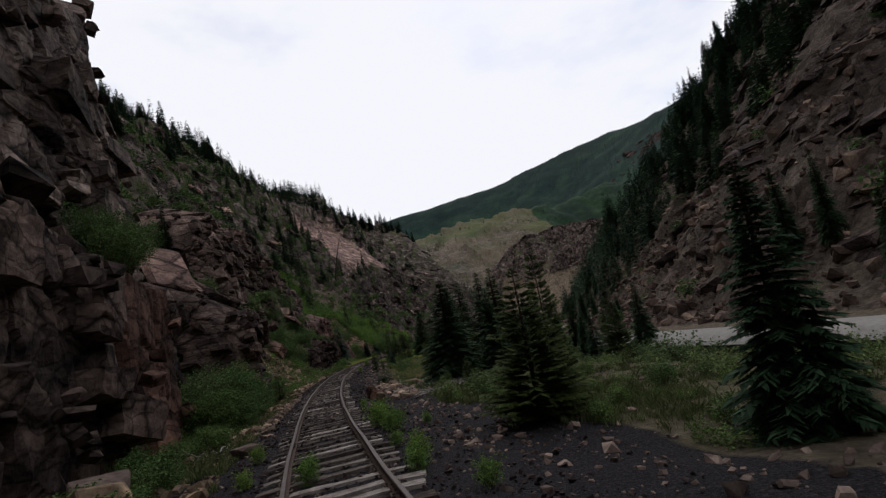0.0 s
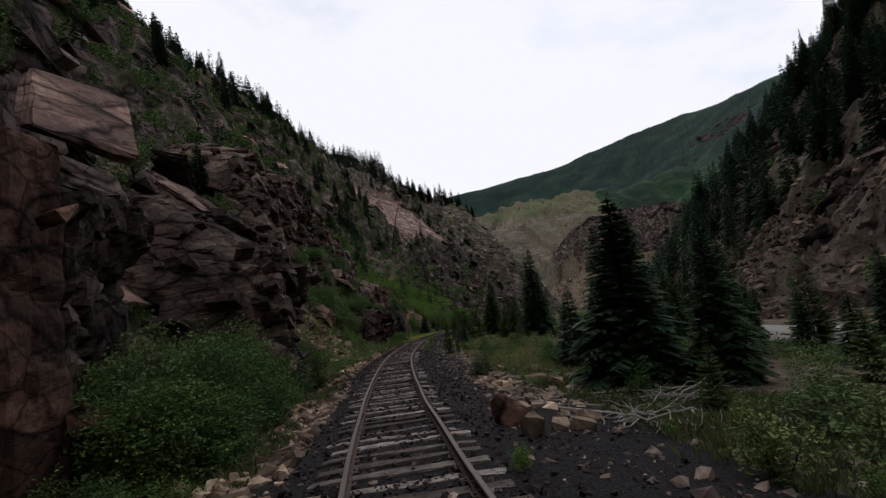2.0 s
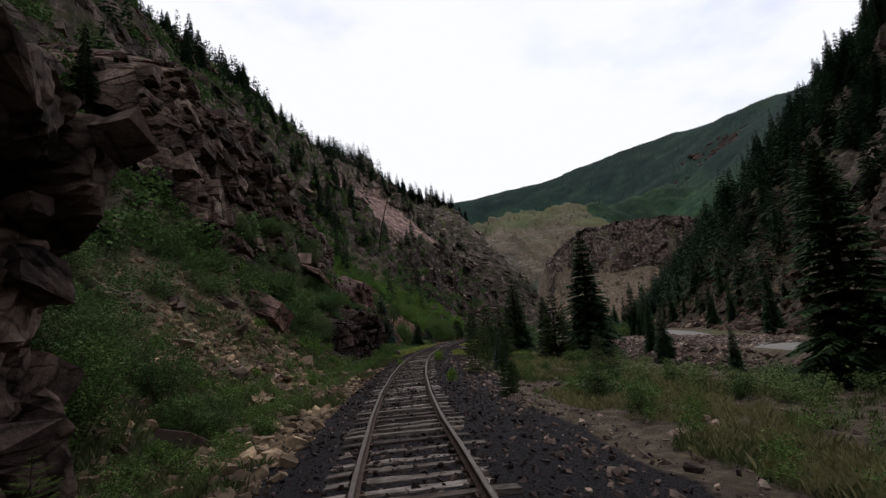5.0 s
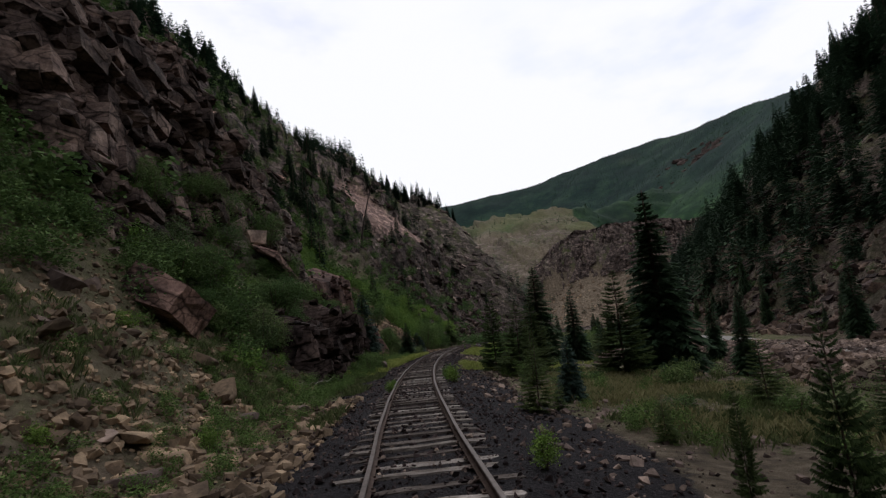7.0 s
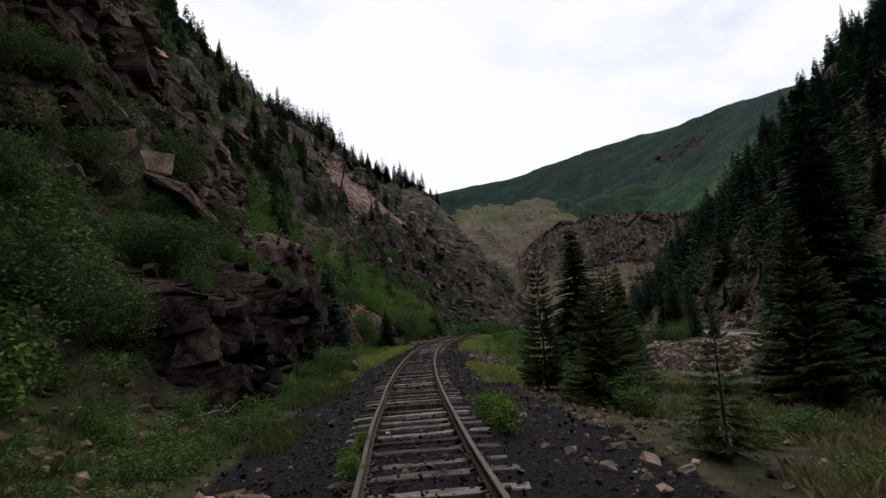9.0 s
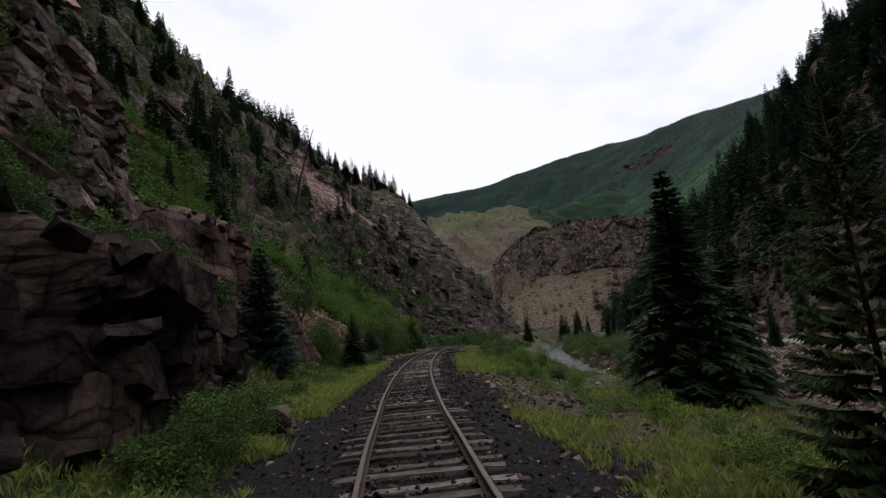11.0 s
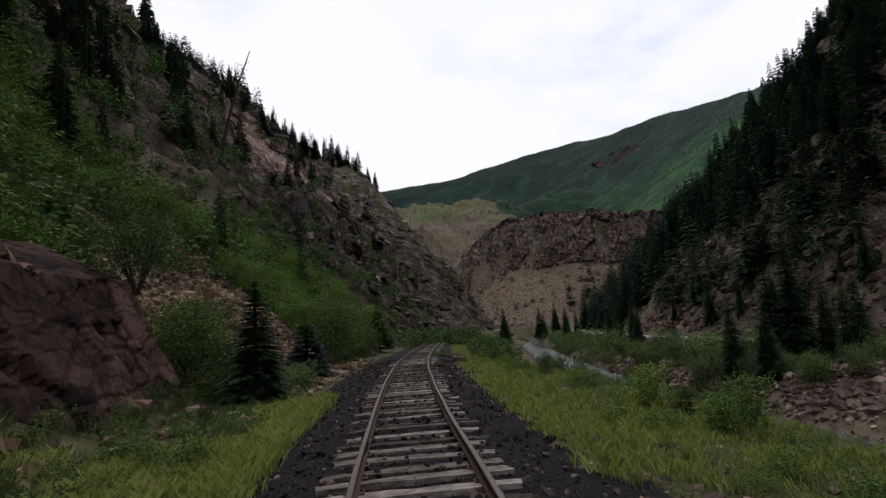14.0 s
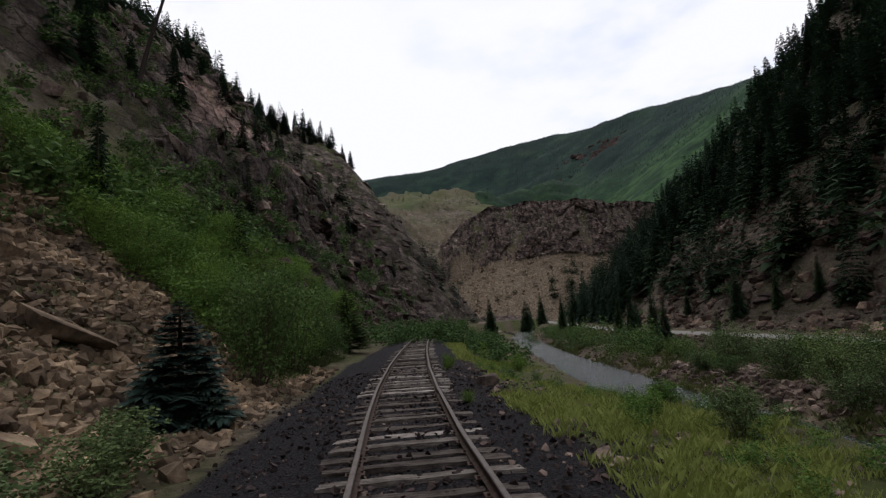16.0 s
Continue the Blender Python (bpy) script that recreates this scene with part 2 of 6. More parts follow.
    hr = np.minimum(hq * (1 + 0.55 * gul), cap + 0.05 * hq) + qr * (3.5 * blocks(x, y - 0.4 * hq, 9, 71) + 1.8 * blocks(x, y - 0.3 * hq, 3.5, 75) + 6 * fbm(x, y, 40, 3, 77))
    z = np.where(q > 4.5, np.maximum(ROAD_Z + hr, ROAD_Z - 0.1), z)
    flat = 1 - sstep(3.6, 5.5, np.abs(q))
    z = z * (1 - flat) + (ROAD_Z - 0.05) * flat
    # river
    vi, va, rd = along(x, y, RIVER[0], RIVER[1], 8)
    bank = WATER_Z - 0.45 + np.maximum(0, np.abs(rd) - 1.3 - 0.8 * fbm(x, y, 5, 3, 81)) * np.where(rd > 0, 0.62, 0.5 + 0.3 * (1 - sstep(70, 90, s)) - 0.24 * sstep(110, 119, s))
    z = np.where((q < 4.0) & (np.abs(rd) < 12) & (d > 2.0), np.minimum(z, np.maximum(bank, WATER_Z - 0.6)), z)
    # spur, hill behind, mountain
    far = np.maximum(ridge(x, y, SPUR, 1.35) + 4 * fbm(x, y, 30, 4, 91) + 2.6 * blocks(x * 0.5, y * 0.5 + 0.5 * ridge(x, y, SPUR, 1.0), 6, 93), -40)
    clf = ridge(x, y, CLIFF, 0, ([0, 3, 11, 90], [0, 1.5, 30, 90])) + 1.6 * blocks(x, y, 9, 94) + 1.0 * blocks(x, y, 4, 96) + 2 * fbm(x, y, 25, 3, 98) - 3
    far = np.maximum(far, clf)
    mid = ridge(x, y, MID_HILL, 0.58) + 26 * fbm(x, y, 90, 4, 95) + 9 * blocks(x, y, 45, 115) + 5 * blocks(x + y, y, 18, 117) + 2.5 * blocks(x * 0.3, ridge(x, y, MID_HILL, 0.58) + 20 * fbm(x, y, 60, 2, 116), 14, 118)
    mtn = ridge(x, y, MOUNTAIN, 0.74, None, 30.0) + 8 * fbm(x, y, 300, 2, 97) + 9 * fbm(x, y, 70, 3, 197) - 4
    farz = np.maximum(np.maximum(far, mid), mtn)
    dist = np.hypot(x - 10, y - 60)
    isfar = (farz > z + 0.5) & (dist > 130)
    z = np.where(isfar, farz, z)
    z = np.where((dist > 600) & ~isfar, np.maximum(z, 20 + 60 * fbm(x, y, 400, 3, 99)), z)
    # weights
    n2 = fbm(x, y, 7, 4, 101)
    gravel = (1 - sstep(2.5, 3.7, np.where(d > 0, d - 0.4 + 0.7 * sstep(60, 80, s) - 0.9 * n2 - 2.2 * (1 - sstep(6, 30, s)), -d + 0.3 * n2)))
    gravel = gravel * (1 - sstep(150, 185, s))
    rock = np.where(u > 0, np.clip(rocky * 1.3 + 0.6 * n2 - 0.1, 0, 1), 0)
    rock = np.where(q > 5, np.clip(0.75 + n2, 0, 1), rock)
    rock = np.where(isfar, np.where(far >= farz - 0.1, 0.9, np.where(mid >= farz - 0.1, 0.65, 0.1)), rock)
    oncl = isfar & (clf >= farz - 0.1)
    pale = np.where(q > 5, np.clip((1 - sstep(3, 16, hq)) * 0.12 + 0.75 * n2 + 1.2 * bend * (hq < 34) - 2.0 * bend * (hq >= 34), 0, 1), np.where((u > 0) & (soft > 0), 0.15 * soft + 0.3 * n2, 0.0))
    pale = np.where(isfar & (mid >= farz - 0.1), np.clip(0.16 + 1.8 * fbm(x, y, 50, 4, 103), 0, 0.7), pale)
    pale = np.where(oncl, np.clip(sstep(44, 34, z + 10 * n2) * 0.95, 0, 1), pale)
    forest = np.where(isfar & (mtn >= farz - 0.1), np.clip(1.15 + 0.6 * fbm(x, y, 160, 4, 105), 0, 1), np.where(isfar & (mid >= farz - 0.1), np.clip(1.5 * fbm(x, y, 40, 4, 109) - 0.15, 0, 0.8), np.where((q > 80) & (bend < 0.5) & ~isfar, 0.6, 0.0)))
    green = np.clip(0.26 - 0.32 * (d > 0) * (1 - sstep(60, 80, s)) - 0.5 * (rd > 1.5) * (d > 8) + 0.35 * sstep(40, 75, s) + 0.35 * soft * sstep(80, 90, s) - 0.6 * sstep(98, 104, s) * (d < 0) * (d > -6.5) + 1.3 * fbm(x, y, 9, 4, 107), 0, 1)
    rubble = (rd > 1.5) * (q < -2.5) * sstep(56, 66, y) * (1 - sstep(112, 124, y))
    pale, rock, green = np.maximum(pale, 0.8 * rubble), rock * (1 - rubble), green * (1 - 0.9 * rubble)
    onmid, onmtn = isfar & (mid >= farz - 0.1), isfar & (mtn >= farz - 0.1)
    turf = 0.75 * sstep(88, 120, z + 60 * fbm(x, y, 55, 4, 111))
    rock = np.where(onmid, rock * (1 - turf), rock)
    pale = np.where(onmid, pale * (1 - turf), pale)
    green = np.where(onmid, 0.35 + 0.4 * turf + 0.9 * fbm(x, y, 40, 4, 113), green)
    wooded = onmid & (x + 60 * fbm(x, y, 60, 3, 121) > 318)
    forest = np.where(wooded, 0.95, forest)
    green = np.where(wooded, 0.55 + 0.8 * fbm(x, y, 60, 3, 123), green)
    green = np.where(onmtn, sstep(240, 100, z + 120 * fbm(x, y, 130, 4, 119)), green)
    return z, gravel, np.where(u > 0, np.maximum(rock, slabby), rock), np.clip(pale, 0, 1), forest, np.clip(green, 0, 1), soft, np.where(u > 0, slabby - 0.55 * char * (1 - slabby), np.where(isfar & (far >= farz - 0.1) & ~oncl, -0.5, np.where((q > 5) & ~isfar, -0.45 - 0.55 * (1 - sstep(75, 100, y)) + 0.8 * n2, 0.0)))



# ================= materials =================
def nodes_of(name, rough=0.9):
    m = bpy.data.materials.new(name)
    m.use_nodes = True
    nt = m.node_tree
    b = nt.nodes["Principled BSDF"]
    b.inputs["Roughness"].default_value = rough
    b.inputs["Specular IOR Level"].default_value = 0.06
    return m, nt, b


def tex_noise(nt, scale, detail=4.0, vec=None, rough=0.6):
    n = nt.nodes.new("ShaderNodeTexNoise")
    n.inputs["Scale"].default_value, n.inputs["Detail"].default_value, n.inputs["Roughness"].default_value = scale, detail, rough
    if vec is not None:
        nt.links.new(vec, n.inputs["Vector"])
    return n.outputs["Fac"]


def ramp(nt, fac, stops):
    r = nt.nodes.new("ShaderNodeValToRGB")
    while len(r.color_ramp.elements) < len(stops):
        r.color_ramp.elements.new(0.5)
    for e, (p, c) in zip(r.color_ramp.elements, stops):
        e.position, e.color = p, (*c, 1)
    nt.links.new(fac, r.inputs[0])
    return r.outputs[0]


def mixc(nt, fac, a, b, mode='MIX'):
    m = nt.nodes.new("ShaderNodeMix")
    m.data_type, m.blend_type = 'RGBA', mode
    for sock, v in ((m.inputs[0], fac), (m.inputs[6], a), (m.inputs[7], b)):
        if isinstance(v, (int, float)):
            sock.default_value = v
        elif isinstance(v, tuple):
            sock.default_value = (*v, 1)
        else:
            nt.links.new(v, sock)
    return m.outputs[2]


def maths(nt, op, a, b=None):
    m = nt.nodes.new("ShaderNodeMath")
    m.operation, m.use_clamp = op, op in ('ADD', 'MULTIPLY')
    for sock, v in zip(m.inputs, (a, b)):
        if v is None:
            continue
        if isinstance(v, (int, float)):
            sock.default_value = v
        else:
            nt.links.new(v, sock)
    return m.outputs[0]


def bump(nt, b, height, strength=0.5, dist=0.1):
    n = nt.nodes.new("ShaderNodeBump")
    n.inputs["Strength"].default_value, n.inputs["Distance"].default_value = strength, dist
    nt.links.new(height, n.inputs["Height"])
    nt.links.new(n.outputs[0], b.inputs["Normal"])


def coords(nt, kind="Object"):
    return nt.nodes.new("ShaderNodeTexCoord").outputs[kind]


def scaled(nt, vec, scale):
    m = nt.nodes.new("ShaderNodeMapping")
    m.inputs["Scale"].default_value = scale
    nt.links.new(vec, m.inputs[0])
    return m.outputs[0]


def rnd(nt, island=False):
    if island:
        return nt.nodes.new("ShaderNodeNewGeometry").outputs["Random Per Island"]
    return nt.nodes.new("ShaderNodeObjectInfo").outputs["Random"]


def rock_colour(nt, vec, beds=True):
    """Jointed volcanic rock: purple-brown with pinkish faces, dark joints with crevice shade painted in, and pale
    lichen.
    """
    base = ramp(nt, tex_noise(nt, 0.55, 6, vec), [(0.30, (0.050, 0.043, 0.044)), (0.45, (0.104, 0.086, 0.084)), (0.58, (0.178, 0.147, 0.138)), (0.75, (0.310, 0.262, 0.240))])
    fine = ramp(nt, tex_noise(nt, 6.0, 6, vec, 0.7), [(0.3, (0.45, 0.45, 0.45)), (0.7, (1.35, 1.32, 1.28))])
    c = mixc(nt, 1.0, base, fine, 'MULTIPLY')
    st = ramp(nt, tex_noise(nt, 1.0, 5, scaled(nt, vec, (0.7, 0.7, 1.7)), 0.65), [(0.36, (0.55, 0.53, 0.53)), (0.55, (1.05, 1.03, 1.0))])
    c = mixc(nt, 0.6, c, st, 'MULTIPLY')
    if not beds:
        return c
    # beds and joints: stretched cells with their own tone; dark cracks paint in crevice shade
    wv = nt.nodes.new("ShaderNodeVectorMath")
    wv.operation = 'MULTIPLY_ADD'
    nz = nt.nodes.new("ShaderNodeTexNoise")
    nz.inputs["Scale"].default_value, nz.inputs["Detail"].default_value = 0.7, 3.0
    nt.links.new(vec, nz.inputs["Vector"])
    nt.links.new(nz.outputs["Color"], wv.inputs[0])
    wv.inputs[1].default_value = (1.6, 1.6, 1.0)
    nt.links.new(vec, wv.inputs[2])
    for sc, lo, hi, dark, width in (((0.22, 0.22, 0.55), 0.62, 1.60, 0.16, 0.045), ((0.75, 0.75, 1.7), 0.80, 1.38, 0.35, 0.055)):
        mv = scaled(nt, wv.outputs[0], sc)
        cell = nt.nodes.new("ShaderNodeTexVoronoi")
        edge = nt.nodes.new("ShaderNodeTexVoronoi")
        edge.feature = 'DISTANCE_TO_EDGE'
        for n in (cell, edge):
            n.inputs["Scale"].default_value = 1.0
            nt.links.new(mv, n.inputs["Vector"])
        sep = nt.nodes.new("ShaderNodeSeparateColor")
        nt.links.new(cell.outputs["Color"], sep.inputs[0])
        c = mixc(nt, 1.0, c, ramp(nt, sep.outputs[0], [(0.0, (lo, lo, lo)), (1.0, (hi, hi * 0.985, hi * 0.97))]), 'MULTIPLY')
        c = mixc(nt, 1.0, c, ramp(nt, edge.outputs["Distance"], [(0.0, (dark, dark, dark)), (width, (1, 1, 1))]), 'MULTIPLY')
    return c


def make_rock(name, hue=(1, 1, 1), island=False, bumpy=0.7, relief=0.2):
    m, nt, b = nodes_of(name, 0.88)
    v = nt.nodes.new("ShaderNodeNewGeometry").outputs["Position"]
    if not island:
        ov = nt.nodes.new("ShaderNodeVectorMath")
        ov.operation = 'ADD'
        cm = nt.nodes.new("ShaderNodeCombineXYZ")
        nt.links.new(maths(nt, 'MULTIPLY', rnd(nt), 1.0), cm.inputs[0])
        sc = nt.nodes.new("ShaderNodeVectorMath")
        sc.operation = 'SCALE'
        sc.inputs["Scale"].default_value = 40
        nt.links.new(cm.outputs[0], sc.inputs[0])
        nt.links.new(v, ov.inputs[0])
        nt.links.new(sc.outputs[0], ov.inputs[1])
        v = ov.outputs[0]
    c = mixc(nt, 1.0, rock_colour(nt, v, not island), hue, 'MULTIPLY')
    var = ramp(nt, rnd(nt, island), [(0.0, (0.42, 0.39, 0.38)), (0.5, (0.95, 0.90, 0.86)), (0.85, (1.25, 1.18, 1.10)), (1.0, (1.85, 1.76, 1.62))] if island else [(0.0, (0.55, 0.53, 0.52)), (0.5, (1.0, 0.97, 0.95)), (1.0, (1.45, 1.38, 1.30))])
    c = mixc(nt, 1.0, c, var, 'MULTIPLY')
    nt.links.new(c, b.inputs["Base Color"])
    h = mixc(nt, 0.5, tex_noise(nt, 2.2, 9, v, 0.75), tex_noise(nt, 2.0, 7, scaled(nt, v, (0.8, 0.8, 1.7)), 0.7))
    bump(nt, b, h, bumpy, relief)
    return m


M_ROCK = make_rock("jointed_rock")
M_ROCK_DARK = make_rock("dark_jointed_rock", (0.44, 0.41, 0.42))
M_ROCK_BROWN = make_rock("brown_jointed_rock", (0.68, 0.64, 0.63))
M_ROCK_RED = make_rock("red_brown_rock", (0.78, 0.57, 0.49))
M_ROCK_PINK = make_rock("pinkish_rock", (1.5, 1.26, 1.19))
M_ROCK_MAUVE = make_rock("mauve_brown_rock", (0.92, 0.74, 0.70))
M_ROCK_TAN = make_rock("tan_broken_rock", (1.50, 1.42, 1.10), island=True, bumpy=0.4, relief=0.03)
M_ROCK_PALE = make_rock("pale_broken_rock", (1.85, 1.78, 1.52), island=True, bumpy=0.4, relief=0.03)
M_ROCK_GREY = make_rock("grey_broken_rock", (1.3, 1.27, 1.22), island=True, bumpy=0.4, relief=0.03)
M_RIPRAP = make_rock("brown_riprap_rock", (0.8, 0.74, 0.67), island=True, bumpy=0.4, relief=0.03)
M_STONE = make_rock("dark_ballast_stone", (0.40, 0.38, 0.42), island=True, bumpy=0.3, relief=0.02)


def make_ground():
    m, nt, b = nodes_of("mountain_ground", 0.95)
    v = coords(nt)

    def att(n):
        a = nt.nodes.new("ShaderNodeAttribute")
        a.attribute_name = n
        return a.outputs["Fac"]
    dirt = ramp(nt, tex_noise(nt, 2.5, 7, v, 0.7), [(0.3, (0.042, 0.034, 0.026)), (0.5, (0.100, 0.080, 0.058)), (0.72, (0.200, 0.165, 0.120))])
    grass = ramp(nt, tex_noise(nt, 1.2, 6, v, 0.65), [(0.32, (0.030, 0.045, 0.012)), (0.5, (0.065, 0.085, 0.024)), (0.68, (0.130, 0.130, 0.055))])
    gsel = maths(nt, 'ADD', att("green"), maths(nt, 'SUBTRACT', tex_noise(nt, 3.0, 5, v), 0.6))
    soil = mixc(nt, gsel, dirt, grass)
    rockc = rock_colour(nt, v)
    veg = ramp(nt, tex_noise(nt, 0.22, 6, v, 0.7), [(0.50, (0, 0, 0)), (0.60, (1, 1, 1))])
    rocks = mixc(nt, maths(nt, 'MULTIPLY', veg, 0.75), rockc, grass)
    palec = ramp(nt, mixc(nt, 0.5, tex_noise(nt, 0.25, 8, v, 0.7), tex_noise(nt, 0.035, 6, v, 0.7)), [(0.32, (0.075, 0.058, 0.038)), (0.5, (0.160, 0.122, 0.080)), (0.7, (0.270, 0.212, 0.145))])
    vo = nt.nodes.new("ShaderNodeTexVoronoi")
    vo.inputs["Scale"].default_value = 1.6
    nt.links.new(v, vo.inputs["Vector"])
    scree = mixc(nt, 0.6, palec, ramp(nt, vo.outputs["Color"], [(0.1, (0.045, 0.036, 0.030)), (0.9, (0.26, 0.205, 0.155))]))
    # conifer green shifted to blue: aerial haze is put into this colour
    trees = ramp(nt, tex_noise(nt, 0.02, 8, v, 0.75), [(0.36, (0.006, 0.014, 0.014)), (0.52, (0.011, 0.025, 0.021)), (0.66, (0.024, 0.048, 0.030))])
    grv = ramp(nt, tex_noise(nt, 22.0, 4, v, 0.8), [(0.32, (0.006, 0.005, 0.006)), (0.5, (0.022, 0.020, 0.022)), (0.72, (0.075, 0.068, 0.070))])
    rocks = mixc(nt, maths(nt, 'MULTIPLY', att("slab"), -1.0), rocks, mixc(nt, 1.0, rockc, (0.42, 0.40, 0.42), 'MULTIPLY'))
    rocks = mixc(nt, maths(nt, 'ADD', att("slab"), 0.0), rocks, mixc(nt, 1.0, rockc, (2.0, 1.68, 1.58), 'MULTIPLY'))
    c = mixc(nt, att("rock"), soil, rocks)
    c = mixc(nt, att("pale"), c, scree)
    aspen = ramp(nt, tex_noise(nt, 0.05, 8, v, 0.75), [(0.36, (0.007, 0.020, 0.012)), (0.50, (0.018, 0.045, 0.018)), (0.64, (0.046, 0.092, 0.032))])
    c = mixc(nt, att("forest"), c, mixc(nt, att("green"), trees, aspen))
    gmask = ramp(nt, maths(nt, 'ADD', att("gravel"), maths(nt, 'MULTIPLY', maths(nt, 'SUBTRACT', tex_noise(nt, 1.3, 7, v, 0.7), 0.5), 1.8)), [(0.40, (0, 0, 0)), (0.60, (1, 1, 1))])
    c = mixc(nt, gmask, c, grv)
    nt.links.new(c, b.inputs["Base Color"])
    h = mixc(nt, 0.5, tex_noise(nt, 2.2, 8, v, 0.72), tex_noise(nt, 14.0, 6, v, 0.75))
    bump(nt, b, h, 1.0, 0.16)
    crag = nt.nodes.new("ShaderNodeBump")
    crag.inputs["Strength"].default_value, crag.inputs["Distance"].default_value = 0.9, 1.6
    nt.links.new(maths(nt, 'MULTIPLY', tex_noise(nt, 0.32, 9, scaled(nt, v, (0.8, 0.8, 1.9)), 0.68), att("rock")), crag.inputs["Height"])
    nt.links.new(crag.outputs[0], [n for n in nt.nodes if n.type == 'BUMP' and n != crag][0].inputs["Normal"])
    return m


M_GROUND = make_ground()


def make_leaf(name, dark, light, rough=0.75, island=True):
    m, nt, b = nodes_of(name, rough)
    c1 = ramp(nt, rnd(nt, island), [(0.0, dark), (1.0, light)])
    c2 = ramp(nt, rnd(nt), [(0.0, (0.70, 0.78, 0.80)), (0.5, (1.0, 1.0, 1.0)), (1.0, (1.25, 1.18, 0.95))])
    nt.links.new(mixc(nt, 1.0, c1, c2, 'MULTIPLY'), b.inputs["Base Color"])
    t = nt.nodes.new("ShaderNodeBsdfTranslucent")
    nt.links.new(c1, t.inputs["Color"])
    mx = nt.nodes.new("ShaderNodeMixShader")
    mx.inputs[0].default_value = 0.18
    out = nt.nodes["Material Output"]
    nt.links.new(b.outputs[0], mx.inputs[1])
    nt.links.new(t.outputs[0], mx.inputs[2])
    nt.links.new(mx.outputs[0], out.inputs["Surface"])
    return m


M_SPRUCE = make_leaf("spruce_needles", (0.020, 0.040, 0.022), (0.060, 0.098, 0.050))
M_BLUE = make_leaf("blue_spruce_needles", (0.030, 0.052, 0.042), (0.075, 0.110, 0.088))
M_PINE = make_leaf("pine_needles", (0.026, 0.042, 0.014), (0.075, 0.100, 0.034))
M_FAR = make_leaf("far_conifer_needles", (0.014, 0.030, 0.018), (0.036, 0.062, 0.036))
M_SHRUB = make_leaf("shrub_leaves", (0.038, 0.072, 0.022), (0.112, 0.174, 0.060))
M_BRIGHT = make_leaf("bright_shrub_leaves", (0.060, 0.120, 0.022), (0.172, 0.262, 0.062))
M_WILLOW = make_leaf("grey_willow_leaves", (0.056, 0.086, 0.032), (0.150, 0.200, 0.088))
M_GRASS = make_leaf("grass_blades", (0.040, 0.058, 0.018), (0.138, 0.155, 0.068))
M_LUSH = make_leaf("lush_grass_blades", (0.130, 0.160, 0.040), (0.340, 0.385, 0.130))
M_DRY = make_leaf("dry_grass_blades", (0.120, 0.110, 0.045), (0.300, 0.270, 0.140))


def make_bark(name, a, b_):
    m, nt, b = nodes_of(name, 0.95)
    v = scaled(nt, coords(nt), (6, 6, 1.2))
    n = tex_noise(nt, 3.0, 6, v, 0.7)
    nt.links.new(ramp(nt, n, [(0.3, a), (0.7, b_)]), b.inputs["Base Color"])
    bump(nt, b, n, 0.8, 0.03)
    return m


M_BARK = make_bark("conifer_bark", (0.035, 0.026, 0.020), (0.120, 0.090, 0.070))
M_DEAD = make_bark("bleached_dead_wood", (0.150, 0.130, 0.115), (0.380, 0.350, 0.320))
M_SNAG = make_bark("charred_dead_trunk", (0.012, 0.010, 0.010), (0.060, 0.046, 0.040))


def make_tie():
    m, nt, b = nodes_of("weathered_tie_wood", 0.92)
    v = scaled(nt, coords(nt), (1.0, 9, 9))
    n = tex_noise(nt, 3.5, 7, v, 0.7)
    c = ramp(nt, n, [(0.28, (0.070, 0.058, 0.052)), (0.5, (0.230, 0.205, 0.190)), (0.75, (0.460, 0.425, 0.395))])
    r = ramp(nt, rnd(nt), [(0.0, (0.22, 0.20, 0.19)), (0.4, (0.55, 0.52, 0.50)), (0.7, (0.85, 0.83, 0.80)), (1.0, (1.4, 1.38, 1.36))])
    c = mixc(nt, 1.0, c, r, 'MULTIPLY')
    patch = ramp(nt, tex_noise(nt, 3.0, 3, coords(nt)), [(0.4, (0.45, 0.42, 0.40)), (0.6, (1, 1, 1))])
    nt.links.new(mixc(nt, 0.8, c, patch, 'MULTIPLY'), b.inputs["Base Color"])
    bump(nt, b, n, 0.9, 0.03)
    return m


def make_rail(name, a, b_, rough, metal):
    m, nt, b = nodes_of(name, rough)
    n = tex_noise(nt, 9.0, 6, coords(nt), 0.7)
    nt.links.new(ramp(nt, n, [(0.3, a), (0.7, b_)]), b.inputs["Base Color"])
    b.inputs["Metallic"].default_value = metal
    bump(nt, b, n, 0.3, 0.01)
    return m


M_TIE = make_tie()
M_RAIL = make_rail("rusty_rail_steel", (0.034, 0.022, 0.018), (0.095, 0.066, 0.054), 0.75, 0.2)
M_RAILTOP = make_rail("worn_rail_head", (0.070, 0.056, 0.050), (0.140, 0.118, 0.108), 0.5, 0.35)


def make_road():
    m, nt, b = nodes_of("pale_gravel_road", 0.95)
    v = coords(nt)
    nt.links.new(ramp(nt, tex_noise(nt, 3.0, 7, v, 0.7), [(0.3, (0.16, 0.152, 0.14)), (0.7, (0.27, 0.258, 0.238))]), b.inputs["Base Color"])
    bump(nt, b, tex_noise(nt, 14.0, 4, v), 0.4, 0.03)
    return m


